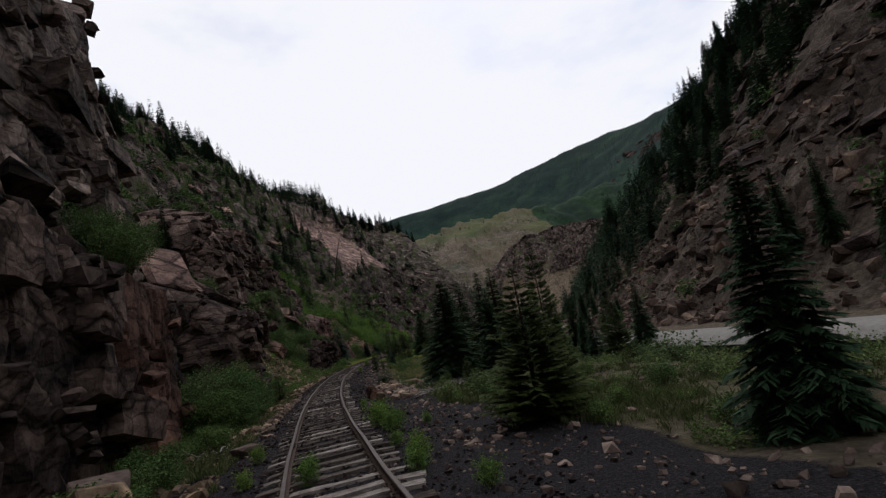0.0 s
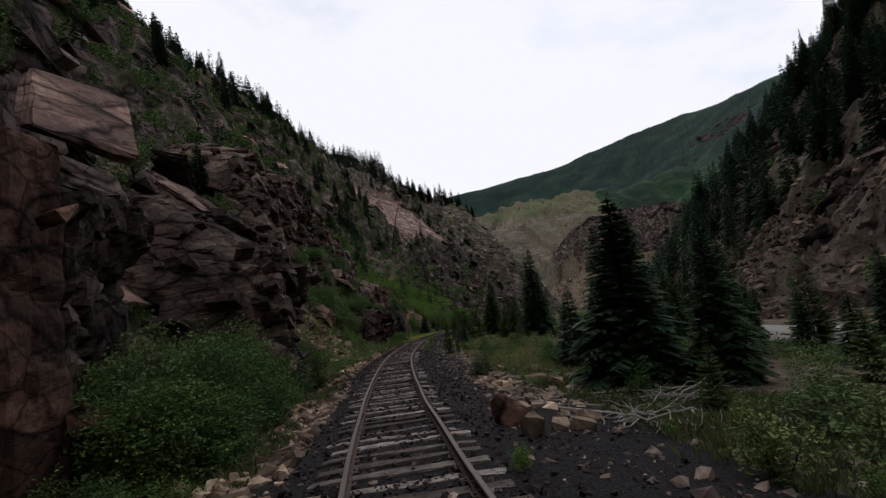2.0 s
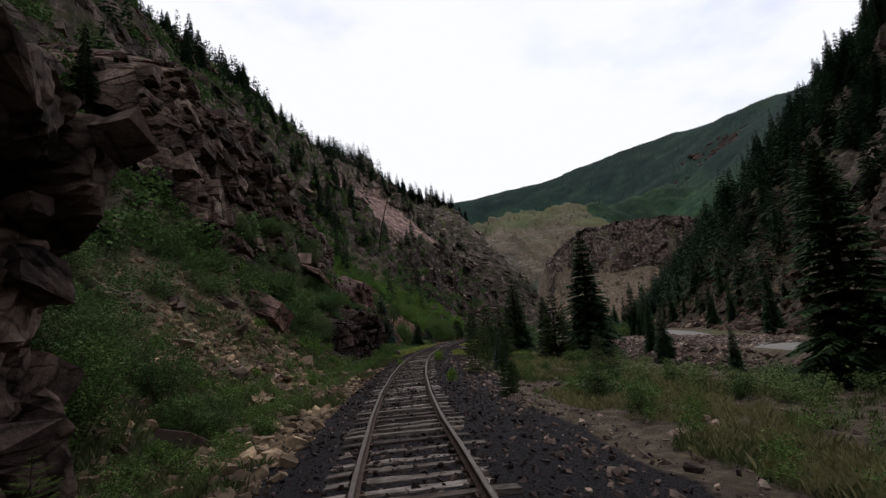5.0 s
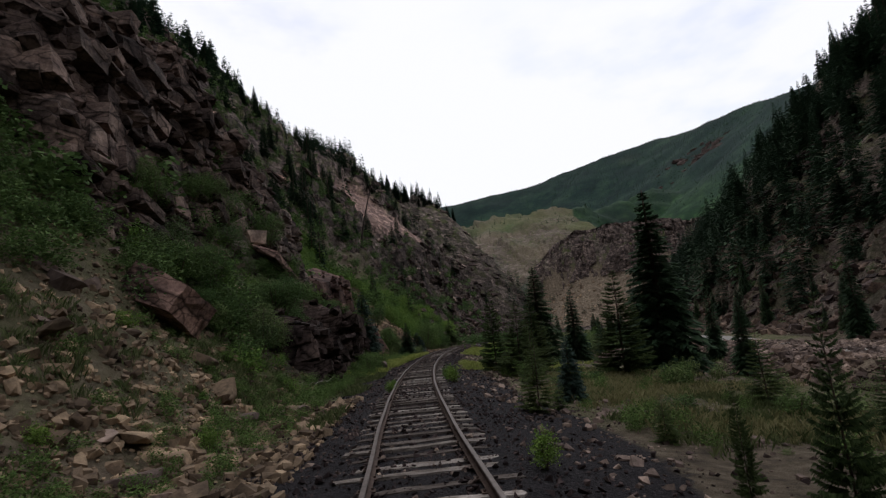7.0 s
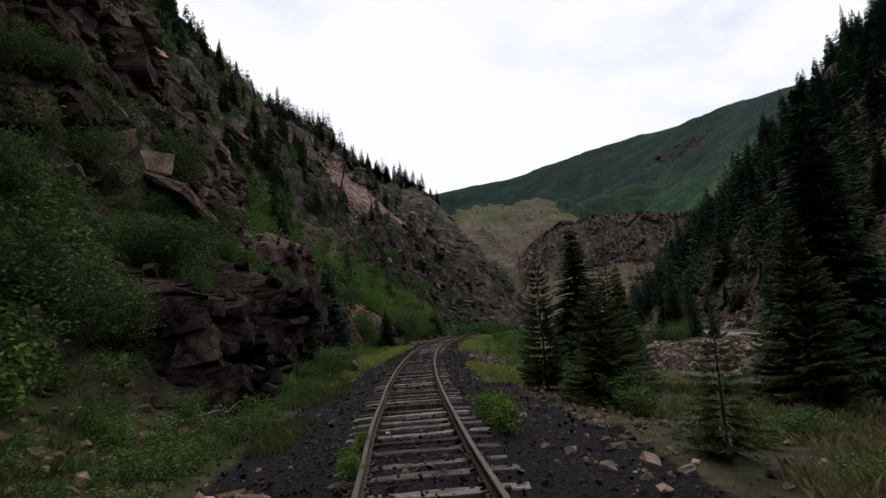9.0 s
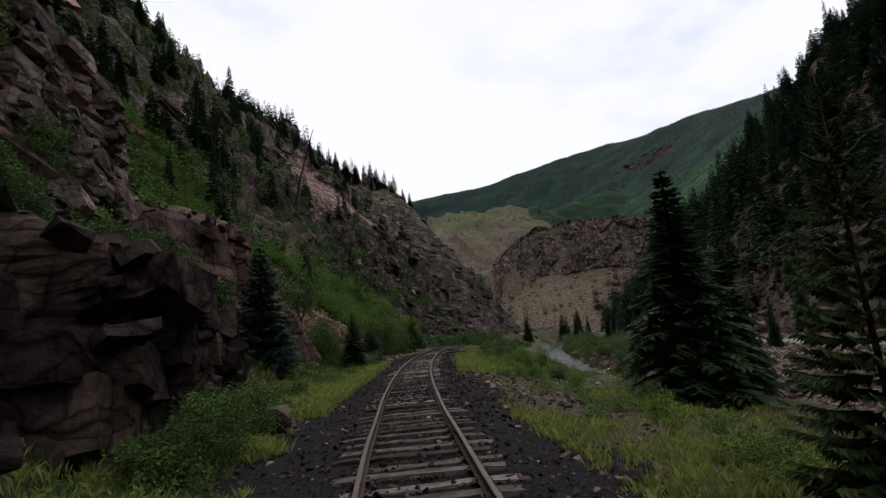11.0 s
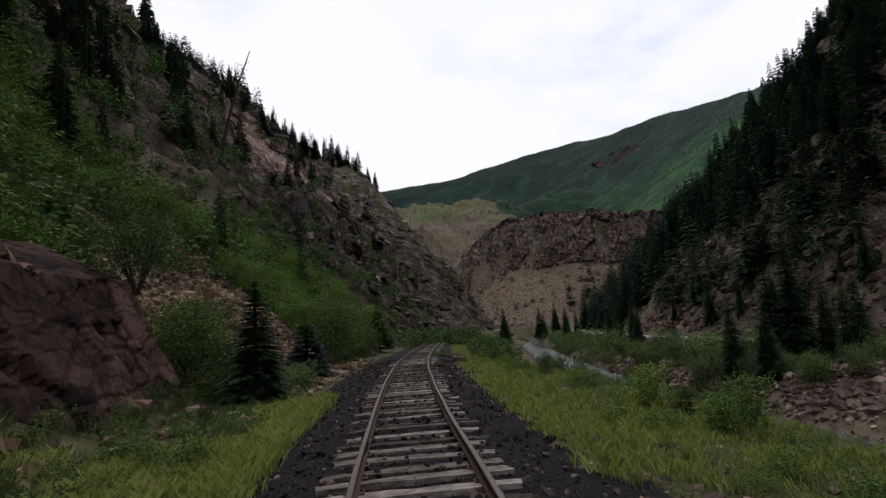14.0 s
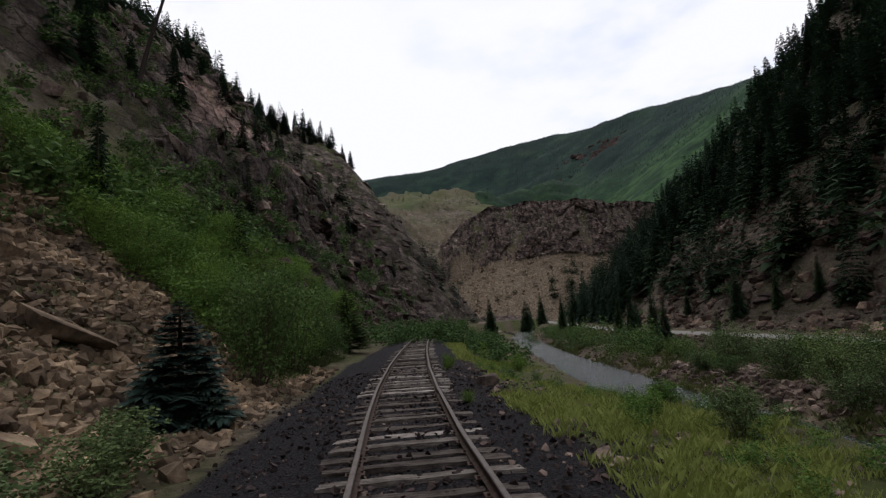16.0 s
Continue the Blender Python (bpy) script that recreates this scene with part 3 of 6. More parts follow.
def make_water():
    m, nt, b = nodes_of("mountain_river_water", 0.12)
    v = coords(nt)
    fo = ramp(nt, tex_noise(nt, 0.9, 7, v, 0.72), [(0.56, (0.022, 0.032, 0.036)), (0.72, (0.26, 0.29, 0.31))])
    nt.links.new(fo, b.inputs["Base Color"])
    b.inputs["Specular IOR Level"].default_value = 0.5
    bump(nt, b, tex_noise(nt, 2.6, 6, v, 0.7), 0.7, 0.25)
    return m


M_ROAD, M_WATER = make_road(), make_water()

# ================= ground sheet, road, water =================
def graded(lo, hi, fine_lo, fine_hi, fine, mid_pad, mid, growth):
    a = list(np.arange(fine_lo, fine_hi, fine))
    b, st = [a[-1]], mid
    while b[-1] < hi:
        b.append(b[-1] + st)
        if b[-1] > fine_hi + mid_pad:
            st *= growth
    c, st = [a[0]], mid
    while c[-1] > lo:
        c.append(c[-1] - st)
        if c[-1] < fine_lo - mid_pad / 3:
            st *= 1.12
    return np.array(c[:0:-1] + a + b[1:])


GX = graded(-1600, 2200, -24, 60, 0.44, 176, 1.8, 1.016)
GY = graded(-1400, 2300, -12, 212, 0.55, 108, 1.7, 1.016)
_x, _y = np.meshgrid(GX, GY)
_land = land(_x.ravel(), _y.ravel())
_nx, _ny = len(GX), len(GY)
_i = (np.arange(_ny - 1)[:, None] * _nx + np.arange(_nx - 1)[None, :]).ravel()
ground_mesh = mesh_np("ground", np.stack([_x.ravel(), _y.ravel(), _land[0]], 1), np.stack([_i, _i + 1, _i + _nx + 1, _i + _nx], 1), M_GROUND, smooth=((_land[2] * (1 - _land[1]))[_i] < 0.5) | (_land[6][_i] > 0.25))
for _n, _v in zip(("gravel", "rock", "pale", "forest", "green", "slab"), (*_land[1:6], _land[7])):
    _at = ground_mesh.attributes.new(_n, 'FLOAT', 'POINT')
    _at.data.foreach_set("value", np.asarray(_v, np.float32))
tagged(new("ground", ground_mesh), "rocky mountain canyon floor and hillsides with scrub and scree", "ground", kind="structure")

SHEET = _land[0].reshape(_ny, _nx)


def ground_z(x, y):
    """Height of the ground sheet at x, y."""
    x, y = np.atleast_1d(x), np.atleast_1d(y)
    i, j = np.clip(np.searchsorted(GX, x) - 1, 0, _nx - 2), np.clip(np.searchsorted(GY, y) - 1, 0, _ny - 2)
    a, b = (x - GX[i]) / (GX[i + 1] - GX[i]), (y - GY[j]) / (GY[j + 1] - GY[j])
    return (SHEET[j, i] * (1 - a) + SHEET[j, i + 1] * a) * (1 - b) + (SHEET[j + 1, i] * (1 - a) + SHEET[j + 1, i + 1] * a) * b


def ribbon(name, line, half, z, material, sink=0.0):
    lx, ly = line
    tx, ty = np.gradient(lx), np.gradient(ly)
    n = np.hypot(tx, ty)
    tx, ty = tx / n, ty / n
    prof = [(-half - 0.5, -0.5), (-half, -0.02), (-half * 0.5, 0.03), (0, 0.05), (half * 0.5, 0.03), (half, -0.02), (half + 0.5, -0.5)] if not sink else [(-half, 0), (-half / 3, 0), (half / 3, 0), (half, 0)]
    vs = np.concatenate([np.stack([lx + o * ty, ly - o * tx, np.full(len(lx), z + h)], 1) for o, h in prof])
    k = len(lx)
    f = np.concatenate([np.stack([np.arange(k - 1) + j * k, np.arange(k - 1) + (j + 1) * k, np.arange(1, k) + (j + 1) * k, np.arange(1, k) + j * k], 1) for j in range(len(prof) - 1)])
    return new(name, mesh_np(name, vs, f, material, smooth=True))


tagged(ribbon("road", ROAD, 1.8, ROAD_Z + 0.02, M_ROAD), "pale gravel road on the far bank of the river", "road", kind="structure")
tagged(ribbon("water", RIVER, 4.6, WATER_Z, M_WATER, 1), "shallow rippling mountain river with pale riffles", "river", kind="structure")

# ================= railway =================
track = tagged(new("railway_track"), "rusty single railway line on grey weathered wooden ties", "railway", kind="structure")
GAUGE = 0.7525
RAIL_PROFILE = [(-0.066, -0.140), (0.066, -0.140), (0.066, -0.130), (0.012, -0.112), (0.009, -0.045), (0.035, -0.034), (0.036, -0.010), (0.027, 0.0), (-0.027, 0.0), (-0.036, -0.010), (-0.035, -0.034), (-0.009, -0.045), (-0.012, -0.112), (-0.066, -0.130)]


def rail(side, s0, s1):
    ss = np.arange(s0, s1, 0.75)
    wob = 0.012 * np.sin(ss * 0.9 + side) * np.sin(ss * 0.23)
    ring = []
    for px, pz in RAIL_PROFILE:
        h = np.interp(ss, TS, TH)
        d = side * GAUGE + px + wob
        ring.append(np.stack([np.interp(ss, TS, TX) + d * np.cos(h), np.interp(ss, TS, TY) + d * np.sin(h), rail_z(ss) + pz + 0.006 * np.sin(ss * 1.05 + side)], 1))
    k, n = len(ss), len(RAIL_PROFILE)
    f, idx = [], []
    for j in range(n):
        a, b = j * k, ((j + 1) % n) * k
        f.append(np.stack([np.arange(k - 1) + a, np.arange(1, k) + a, np.arange(1, k) + b, np.arange(k - 1) + b], 1))
        idx += [1 if j in (6, 7, 8) else 0] * (k - 1)
    return part("rail", mesh_np("rail", np.concatenate(ring), np.concatenate(f), [M_RAIL, M_RAILTOP], index=idx), track, label="rust-brown steel rail with a worn head")


for _side in (-1, 1):
    rail(_side, -16, 200)


def tie_mesh(i):
    bm = bmesh.new()
    bmesh.ops.create_grid(bm, x_segments=8, y_segments=2, size=0.5)
    r = random.Random(i)
    L, W, Hh = r.uniform(2.34, 2.48), r.uniform(0.19, 0.23), 0.16
    top = {}
    for v in bm.verts:
        e = abs(v.co.x) > 0.49
        v.co = Vector((v.co.x * L + (r.uniform(-0.05, 0.03) if e else 0), v.co.y * W + r.uniform(-0.012, 0.012), r.uniform(-0.014, 0.006) - (0.012 if e else 0)))
    ext = bmesh.ops.extrude_face_region(bm, geom=bm.faces[:])
    for v in [g for g in ext["geom"] if isinstance(g, bmesh.types.BMVert)]:
        v.co.z -= Hh
    bmesh.ops.recalc_face_normals(bm, faces=bm.faces[:])
    return bm_mesh("tie", bm, M_TIE)


TIES = [tie_mesh(i) for i in range(9)]
_r = random.Random(5)
_s, _rest = -6.0, []
while _s < 190:
    p = on_track(_s, _r.uniform(-0.06, 0.06), -0.148 + _r.uniform(-0.04, 0.008))
    m = pose(p[0], p[1], p[2], _r.uniform(-1.5, 1.5), _r.uniform(-0.6, 0.6), heading(_s) + _r.uniform(-2.2, 2.2))
    if _s < 160:
        part("tie", TIES[_r.randrange(9)], track, m)
    else:
        _rest.append((TIES[_r.randrange(9)], m))
    _s += _r.choice((0.52, 0.56, 0.60, 0.64, 0.56, 0.72))


def joined(name, items, material, smooth=False):
    """One mesh from many (mesh, matrix) pairs."""
    vs, fs, off = [], [], 0
    cache = {}
    for me, m in items:
        if me.name not in cache:
            co = np.empty(len(me.vertices) * 3, np.float32)
            me.vertices.foreach_get("co", co)
            me.calc_loop_triangles()
            tr = np.empty(len(me.loop_triangles) * 3, np.int32)
            me.loop_triangles.foreach_get("vertices", tr)
            cache[me.name] = (co.reshape(-1, 3), tr.reshape(-1, 3))
        co, tr = cache[me.name]
        a = np.array(m)
        vs.append(co @ a[:3, :3].T + a[:3, 3])
        fs.append(tr + off)
        off += len(co)
    return mesh_np(name, np.concatenate(vs), np.concatenate(fs), material, smooth)


part("far_ties", joined("far_ties", _rest, M_TIE), track)["kind"] = "stuff"


def fishplate():
    bm = bmesh.new()
    for sx in (-1, 1):
        bmesh.ops.create_cube(bm, size=1, matrix=Matrix.LocRotScale((sx * 0.024, 0, -0.075), None, (0.018, 0.62, 0.06)))
        for k in range(4):
            bmesh.ops.create_cone(bm, cap_ends=True, segments=6, radius1=0.016, radius2=0.016, depth=0.03, matrix=pose(sx * 0.045, -0.24 + 0.16 * k, -0.075, 0, 90))
    return bm_mesh("joint_bar", bm, M_RAIL)


_fp = fishplate()
for _k in range(12):
    for _side in (-1, 1):
        _ss = -3 + 11.9 * _k + (0 if _side < 0 else 5.9)
        p = on_track(_ss, _side * GAUGE)
        part("joint_bar", _fp, track, pose(p[0], p[1], p[2], 0, 0, heading(_ss)))


def plate():
    bm = bmesh.new()
    bmesh.ops.create_cube(bm, size=1, matrix=Matrix.LocRotScale((0, 0, -0.142), None, (0.24, 0.17, 0.014)))
    for sx in (-1, 1):
        bmesh.ops.create_cube(bm, size=1, matrix=Matrix.LocRotScale((sx * 0.082, sx * 0.03, -0.125), None, (0.03, 0.03, 0.03)))
    return bm_mesh("tie_plate", bm, M_RAIL)


_pl = plate()
_items = []
for _s in np.arange(-6, 150, 0.59):
    for _side in (-1, 1):
        p = on_track(_s, _side * GAUGE)
        _items.append((_pl, pose(p[0], p[1], p[2], 0, 0, heading(_s))))
part("tie_plates", joined("tie_plates", _items, M_RAIL), track)["kind"] = "stuff"

# ================= rocks =================
def hull_rock(seed, n=13, box=0.6, flat=1.0):
    """An angular broken rock of about 1 m, standing on its origin's height less 0.5."""
    r = random.Random(seed)
    bm = bmesh.new()
    for _ in range(n):
        v = Vector((r.uniform(-1, 1), r.uniform(-1, 1), r.uniform(-1, 1)))
        k = max(abs(v.x), abs(v.y), abs(v.z))
        v = v / (k * box + v.length * (1 - box)) * r.uniform(0.85, 1.0)
        bm.verts.new((v.x * 0.5, v.y * 0.5, v.z * 0.5 * flat))
    res = bmesh.ops.convex_hull(bm, input=bm.verts[:])
    bmesh.ops.delete(bm, geom=[g for g in res["geom_interior"] if isinstance(g, bmesh.types.BMVert)], context='VERTS')
    bmesh.ops.recalc_face_normals(bm, faces=bm.faces[:])
    return bm


def rock_meshes(name, count, material, n=13, box=0.6, flat=1.0, bevel=0.0):
    out = []
    for i in range(count):
        bm = hull_rock(100 + 31 * i + n, n, box, flat)
        if bevel:
            bmesh.ops.bevel(bm, geom=bm.edges[:], offset=bevel, segments=1, affect='EDGES', profile=0.5)
        out.append(bm_mesh(name, bm, material))
    return out


def angular(seed, jit=0.17, chips=2):
    """A cracked block: a box with its corners shifted and one or two of them broken off."""
    r = random.Random(seed)
    bm = bmesh.new()
    lost = r.sample(range(8), chips)
    for k in range(8):
        c = Vector(((k & 1) - 0.5, (k >> 1 & 1) - 0.5, (k >> 2) - 0.5))
        p = c + Vector((r.uniform(-jit, jit), r.uniform(-jit, jit), r.uniform(-jit, jit)))
        if k in lost:
            for ax in range(3):
                q = p.copy()
                q[ax] *= r.uniform(0.1, 0.6)
                bm.verts.new(q)
        else:
            bm.verts.new(p)
    res = bmesh.ops.convex_hull(bm, input=bm.verts[:])
    bmesh.ops.delete(bm, geom=[g for g in res["geom_interior"] if isinstance(g, bmesh.types.BMVert)], context='VERTS')
    bmesh.ops.recalc_face_normals(bm, faces=bm.faces[:])
    return bm


def block_mesh(seed, material):
    """A jointed ledge: two or three angular slabs, one on the other."""
    r = random.Random(seed)
    bm = bmesh.new()
    n = r.choice((1, 2, 2, 3))
    z = -0.5
    for k in range(n):
        h = 1.0 / n
        sub = angular(seed * 7 + k)
        sx, sy, ox, oy = r.uniform(0.75, 1.1), r.uniform(0.75, 1.1), r.uniform(-0.12, 0.12), r.uniform(-0.12, 0.12)
        me = bpy.data.meshes.new("slab")
        for v in sub.verts:
            v.co = Vector((v.co.x * sx + ox, v.co.y * sy + oy, v.co.z * h * 1.05 + z + h / 2))
        sub.to_mesh(me)
        sub.free()
        bm.from_mesh(me)
        bpy.data.meshes.remove(me)
        z += h
    return bm_mesh("rock_block", bm, material)


R_SMALL = {m.name: [bm_mesh("rock", angular(500 + i, 0.22, 1 + i % 3), m) for i in range(12)] for m in (M_ROCK_TAN, M_ROCK_PALE, M_ROCK_GREY, M_RIPRAP)}
R_SMALL[M_STONE.name] = rock_meshes("stone", 8, M_STONE, 7, 0.5, 0.8)
BLOCKS = {m.name: [block_mesh(200 + i, m) for i in range(12)] for m in (M_ROCK, M_ROCK_DARK, M_ROCK_PINK)}


def boulder_mesh(seed, material):
    bm = angular(seed, 0.2, 3)
    bmesh.ops.bevel(bm, geom=bm.edges[:], offset=0.035, segments=1, affect='EDGES', profile=0.5)
    return bm_mesh("boulder", bm, material)


BOULDERS = {m.name: [boulder_mesh(600 + i, m) for i in range(7)] for m in (M_ROCK, M_ROCK_RED, M_ROCK_PINK, M_ROCK_TAN, M_ROCK_GREY)}


def scatter_rocks(name, label, count, where, size, material, seed, sink=0.25):
    """Loose broken rocks as one object; where(random) gives x, y."""
    r = random.Random(seed)
    pts = [where(r) for _ in range(count)]
    z = ground_z(np.array([p[0] for p in pts]), np.array([p[1] for p in pts]))
    items = []
    for (x, y), zz in zip(pts, z):
        k = size[0] * (size[1] / size[0]) ** (r.random() ** 2.2)
        m = pose(x, y, float(zz) + k * (0.35 - sink), r.uniform(-30, 30), r.uniform(-30, 30), r.uniform(0, 360))
        items.append((r.choice(R_SMALL[material.name]), m @ Matrix.Diagonal((k, k * r.uniform(0.6, 1), k * r.uniform(0.5, 0.9), 1))))
    ob = new(name, joined(name, items, material))
    return tagged(ob, label, "rocks", kind="stuff")


def sd_xy(s, d):
    p = on_track(s, d)
    return float(p[0]), float(p[1])


def off_slab(r, draw):
    """A place on the hillside that is not on the bare slab."""
    while True:
        s, d = draw()
        x, y = sd_xy(s, d)
        if slab_at(s, d, np.array([x]), np.array([y]))[0] < 0.3:
            return x, y


def boulder(s, d, size, material, label, turn=0, tilt=(0, 0), shape=(1, 1, 1), kind=0, sink=0.12, name="boulder"):
    x, y = sd_xy(s, d)
    z = float(ground_z(x, y)[0])
    ob = new(name, BOULDERS[material.name][kind] if kind < 10 else FACE_BLOCKS[material.name][kind - 10])
    ob.matrix_world = pose(x, y, z + size * shape[2] * (0.42 - sink), tilt[0], tilt[1], turn) @ Matrix.Diagonal((size * shape[0], size * shape[1], size * shape[2], 1))
    return tagged(ob, label, "boulder")


def hill_blocks(name, label, count, where, size, material, seed, tilt, flat=(0.25, 0.5)):
    """Slabs and blocks of bedrock standing out of a hillside, lying with its slope; as one object."""
    r = random.Random(seed)
    pts = [where(r) for _ in range(count)]
    z = ground_z(np.array([p[0] for p in pts]), np.array([p[1] for p in pts]))
    items = []
    for (x, y, turn, fit), zz in zip(pts, z):
        k = size[0] * (size[1] / size[0]) ** (r.random() ** 1.8) * fit
        m = pose(x, y, float(zz) - 0.34 * k * flat[1], -5 + r.gauss(0, 6), tilt + r.gauss(0, 10), turn + r.gauss(0, 12))
        items.append((r.choice(BLOCKS[material.name]), m @ Matrix.Diagonal((k * r.uniform(0.6, 1.1), k * r.uniform(1.0, 2.8), k * r.uniform(*flat), 1))))
    return tagged(new(name, joined(name, items, material)), label, "bedrock", kind="stuff")


def face_block(seed, material):
    """One block of a jointed face: nearly square-cut, with a broken corner or two and worn edges."""
    bm = angular(seed, 0.085, seed % 3)
    bmesh.ops.subdivide_edges(bm, edges=bm.edges[:], cuts=3, use_grid_fill=True)
    r = random.Random(seed)
    for v in bm.verts:
        v.co = v.co * r.uniform(0.97, 1.015) + Vector((r.gauss(0, 0.011), r.gauss(0, 0.011), r.gauss(0, 0.011)))
    bmesh.ops.triangulate(bm, faces=bm.faces[:])
    return bm_mesh("rock_block", bm, material)


FACE_BLOCKS = {m.name: [face_block(900 + i, m) for i in range(14)] for m in (M_ROCK, M_ROCK_DARK, M_ROCK_BROWN, M_ROCK_RED, M_ROCK_PINK, M_ROCK_MAUVE)}


FACE_CHIPS = [bm_mesh("chip", angular(1200 + i, 0.16, 1 + i % 3), M_ROCK) for i in range(10)]
FACE_POINTS = []


def top_z(x, y):
    """Height of the ground or of the rock face standing on it."""
    z = float(ground_z(x, y)[0])
    for p in FACE_POINTS:
        near = np.abs(p[:, 0] - x) + np.abs(p[:, 1] - y) < 0.3
        if near.any():
            z = max(z, float(p[near, 2].max()))
    return z


def rock_face(label, s0, s1, d, height, material, seed, lean=0.12, amp=0.6, cell=1.8, over=0.0, crown=3.0, res=0.12, tall=0.8, drop=0.3, block=0.0, dip=14, fill=0.8, rise=0.42, chip=3.0, long=1.0):
    """A jointed rock face beside the line: the bedrock behind, its top running back into the hill, and the cracked blocks that stand out of it."""
    ns, nv = int((s1 - s0) / res), int((height + 0.8 + crown) / res)
    S, V = np.meshgrid(np.linspace(s0, s1, ns), np.linspace(-0.8, height + crown, nv))
    soft = 0.55 if block else 1.0

    def top_at(q):
        t = (q - s0) / (s1 - s0)
        edge = np.clip(1 - t / 0.16, 0, 1) ** 2 + np.clip(1 - (1 - t) / 0.10, 0, 1) ** 2
        return height * (1 - drop * edge + 0.35 * fbm(q + seed * 9, q * 0, cell * 2.5, 3, seed)), edge

    def relief(q, v):
        slant = v + q * math.tan(radians(dip))
        return amp * (1.15 * blocks(q * 1.1, slant * tall, cell, seed, 0.4) + soft * 0.75 * blocks(q + 5, slant * tall * 1.1, cell * 0.45, seed + 7, 0.35) + soft * 0.22 * blocks(q, v, cell * 0.22, seed + 13))
    top, edge = top_at(S)
    over_top = np.maximum(V - top, 0)
    Z = np.minimum(V, top) + rise * over_top
    back = lean * np.minimum(V, top) + over_top + 2.6 * edge
    D = relief(S, V) + over * np.clip(V / height, 0, 1) ** 1.5 * (over_top <= 0) + 0.05 * fbm(S, V, 0.5, 3, seed + 3) - (0.25 if block else 0)
    Z = Z + soft * amp * 0.25 * blocks(S, V, cell * 0.6, seed + 17) * np.clip(V, 0, 1)
    dd = d - back + D
    h = np.interp(S, TS, TH)
    x0, y0 = sd_xy((s0 + s1) / 2, d)
    z0 = float(rail_z((s0 + s1) / 2)) - 0.35
    X, Y = np.interp(S, TS, TX) + dd * np.cos(h) - x0, np.interp(S, TS, TY) + dd * np.sin(h) - y0
    i = (np.arange(nv - 1)[:, None] * ns + np.arange(ns - 1)[None, :]).ravel()
    me = mesh_np("rock_face", np.stack([X.ravel(), Y.ravel(), Z.ravel()], 1), np.stack([i, i + ns, i + ns + 1, i + 1], 1), material)
    ob = new("rock_face", me)
    ob.location = (x0, y0, z0)
    FACE_POINTS.append(np.stack([X.ravel() + x0, Y.ravel() + y0, Z.ravel() + z0], 1)[::2])
    r = random.Random(seed)
    v = -0.3 - (s1 - s0) * 0.1
    while block and v < height + (s1 - s0) * math.tan(radians(dip)):
        ch = block / long * r.uniform(0.4, 1.05)
        q = s0 + 0.2 + r.uniform(0, block)
        while q < s1 - 0.2:
            L = block * long * r.uniform(0.55, 1.7)
            z = v - (q - s0) * math.tan(radians(dip)) + ch / 2
            tp, ed = top_at(np.array([q]))
            if -0.3 < z < float(tp[0]) - 0.1 and r.random() < fill:
                out = float(relief(np.array([q]), np.array([z]))[0]) - lean * z - 2.6 * float(ed[0]) + over * (max(0.0, z) / height) ** 1.5
                deep = block * r.uniform(0.8, 1.5)
                p = on_track(q, d + out - deep / 2 + r.uniform(-0.05, 0.22) * block, 0)
                m = pose(p[0] - x0, p[1] - y0, z, -dip + r.gauss(0, 5), math.degrees(math.atan(lean)) * -0.6 + r.gauss(0, 6), heading(q) + r.gauss(0, 7))
                part("rock_block", r.choice(FACE_BLOCKS[material.name]), ob, m @ Matrix.Diagonal((deep, L * 1.03, ch * 1.05, 1)))
            q += L * 0.98
        v += ch * 0.95
    chips = []
    for _ in range(int((s1 - s0) * (height + crown) * chip * 0.8)):
        q, z = r.uniform(s0 + 0.3, s1 - 0.3), r.uniform(-0.2, height + 0.8 * crown)
        tp, ed = top_at(np.array([q]))
        lift = max(0.0, z - float(tp[0]))
        out = float(relief(np.array([q]), np.array([z]))[0]) - lean * min(z, float(tp[0])) - lift - 2.6 * float(ed[0]) + over * min(1.0, max(0.0, z) / height) ** 1.5 * (lift <= 0)
        k = r.uniform(0.18, 0.6) * (1.3 if height > 10 else 1.0)
        p = on_track(q, d + out - k * 0.2 + (0.1 * block), 0)
        m = pose(p[0] - x0, p[1] - y0, min(z, float(tp[0])) + rise * lift, -dip + r.gauss(0, 14), r.gauss(0, 14), heading(q) + r.gauss(0, 20))
        chips.append((r.choice(FACE_CHIPS), m @ Matrix.Diagonal((k, k * r.uniform(0.8, 1.9), k * r.uniform(0.4, 0.9), 1))))
    if chips:
        part("rubble", joined("rubble", chips, material), ob)["kind"] = "stuff"
    return tagged(ob, label, "rock face")


rock_face("dark layered rock wall beside the railway cutting", 3.0, 13.2, -4.9, 7.0, M_ROCK_BROWN, 1, 0.05, 0.36, 2.0, 0, 3, 0.13, 0.7, 0.05, block=1.5, dip=3, fill=0.32, chip=0.4)
rock_face("tall smooth red-brown rock face beside the track", 12.4, 19.0, -5.0, 6.2, M_ROCK_RED, 2, 0.03, 0.22, 2.8, 0, 2.5, 0.12, 0.6, 0.1, block=2.2, dip=6, fill=0.10, chip=0.15)
rock_face("pale layered rock tower above the red face", 7, 23.6, -6.5, 19.0, M_ROCK, 3, 0.10, 0.5, 2.6, 0, 4, 0.14, 0.8, 0.10, block=1.7, dip=4, fill=0.35, chip=0.35, long=1.3)
rock_face("dark overhanging rock hollow beside the red face", 18.4, 23.0, -6.3, 5.2, M_ROCK_BROWN, 23, 0.02, 0.45, 2.0, 0.6, 3, chip=0.3)
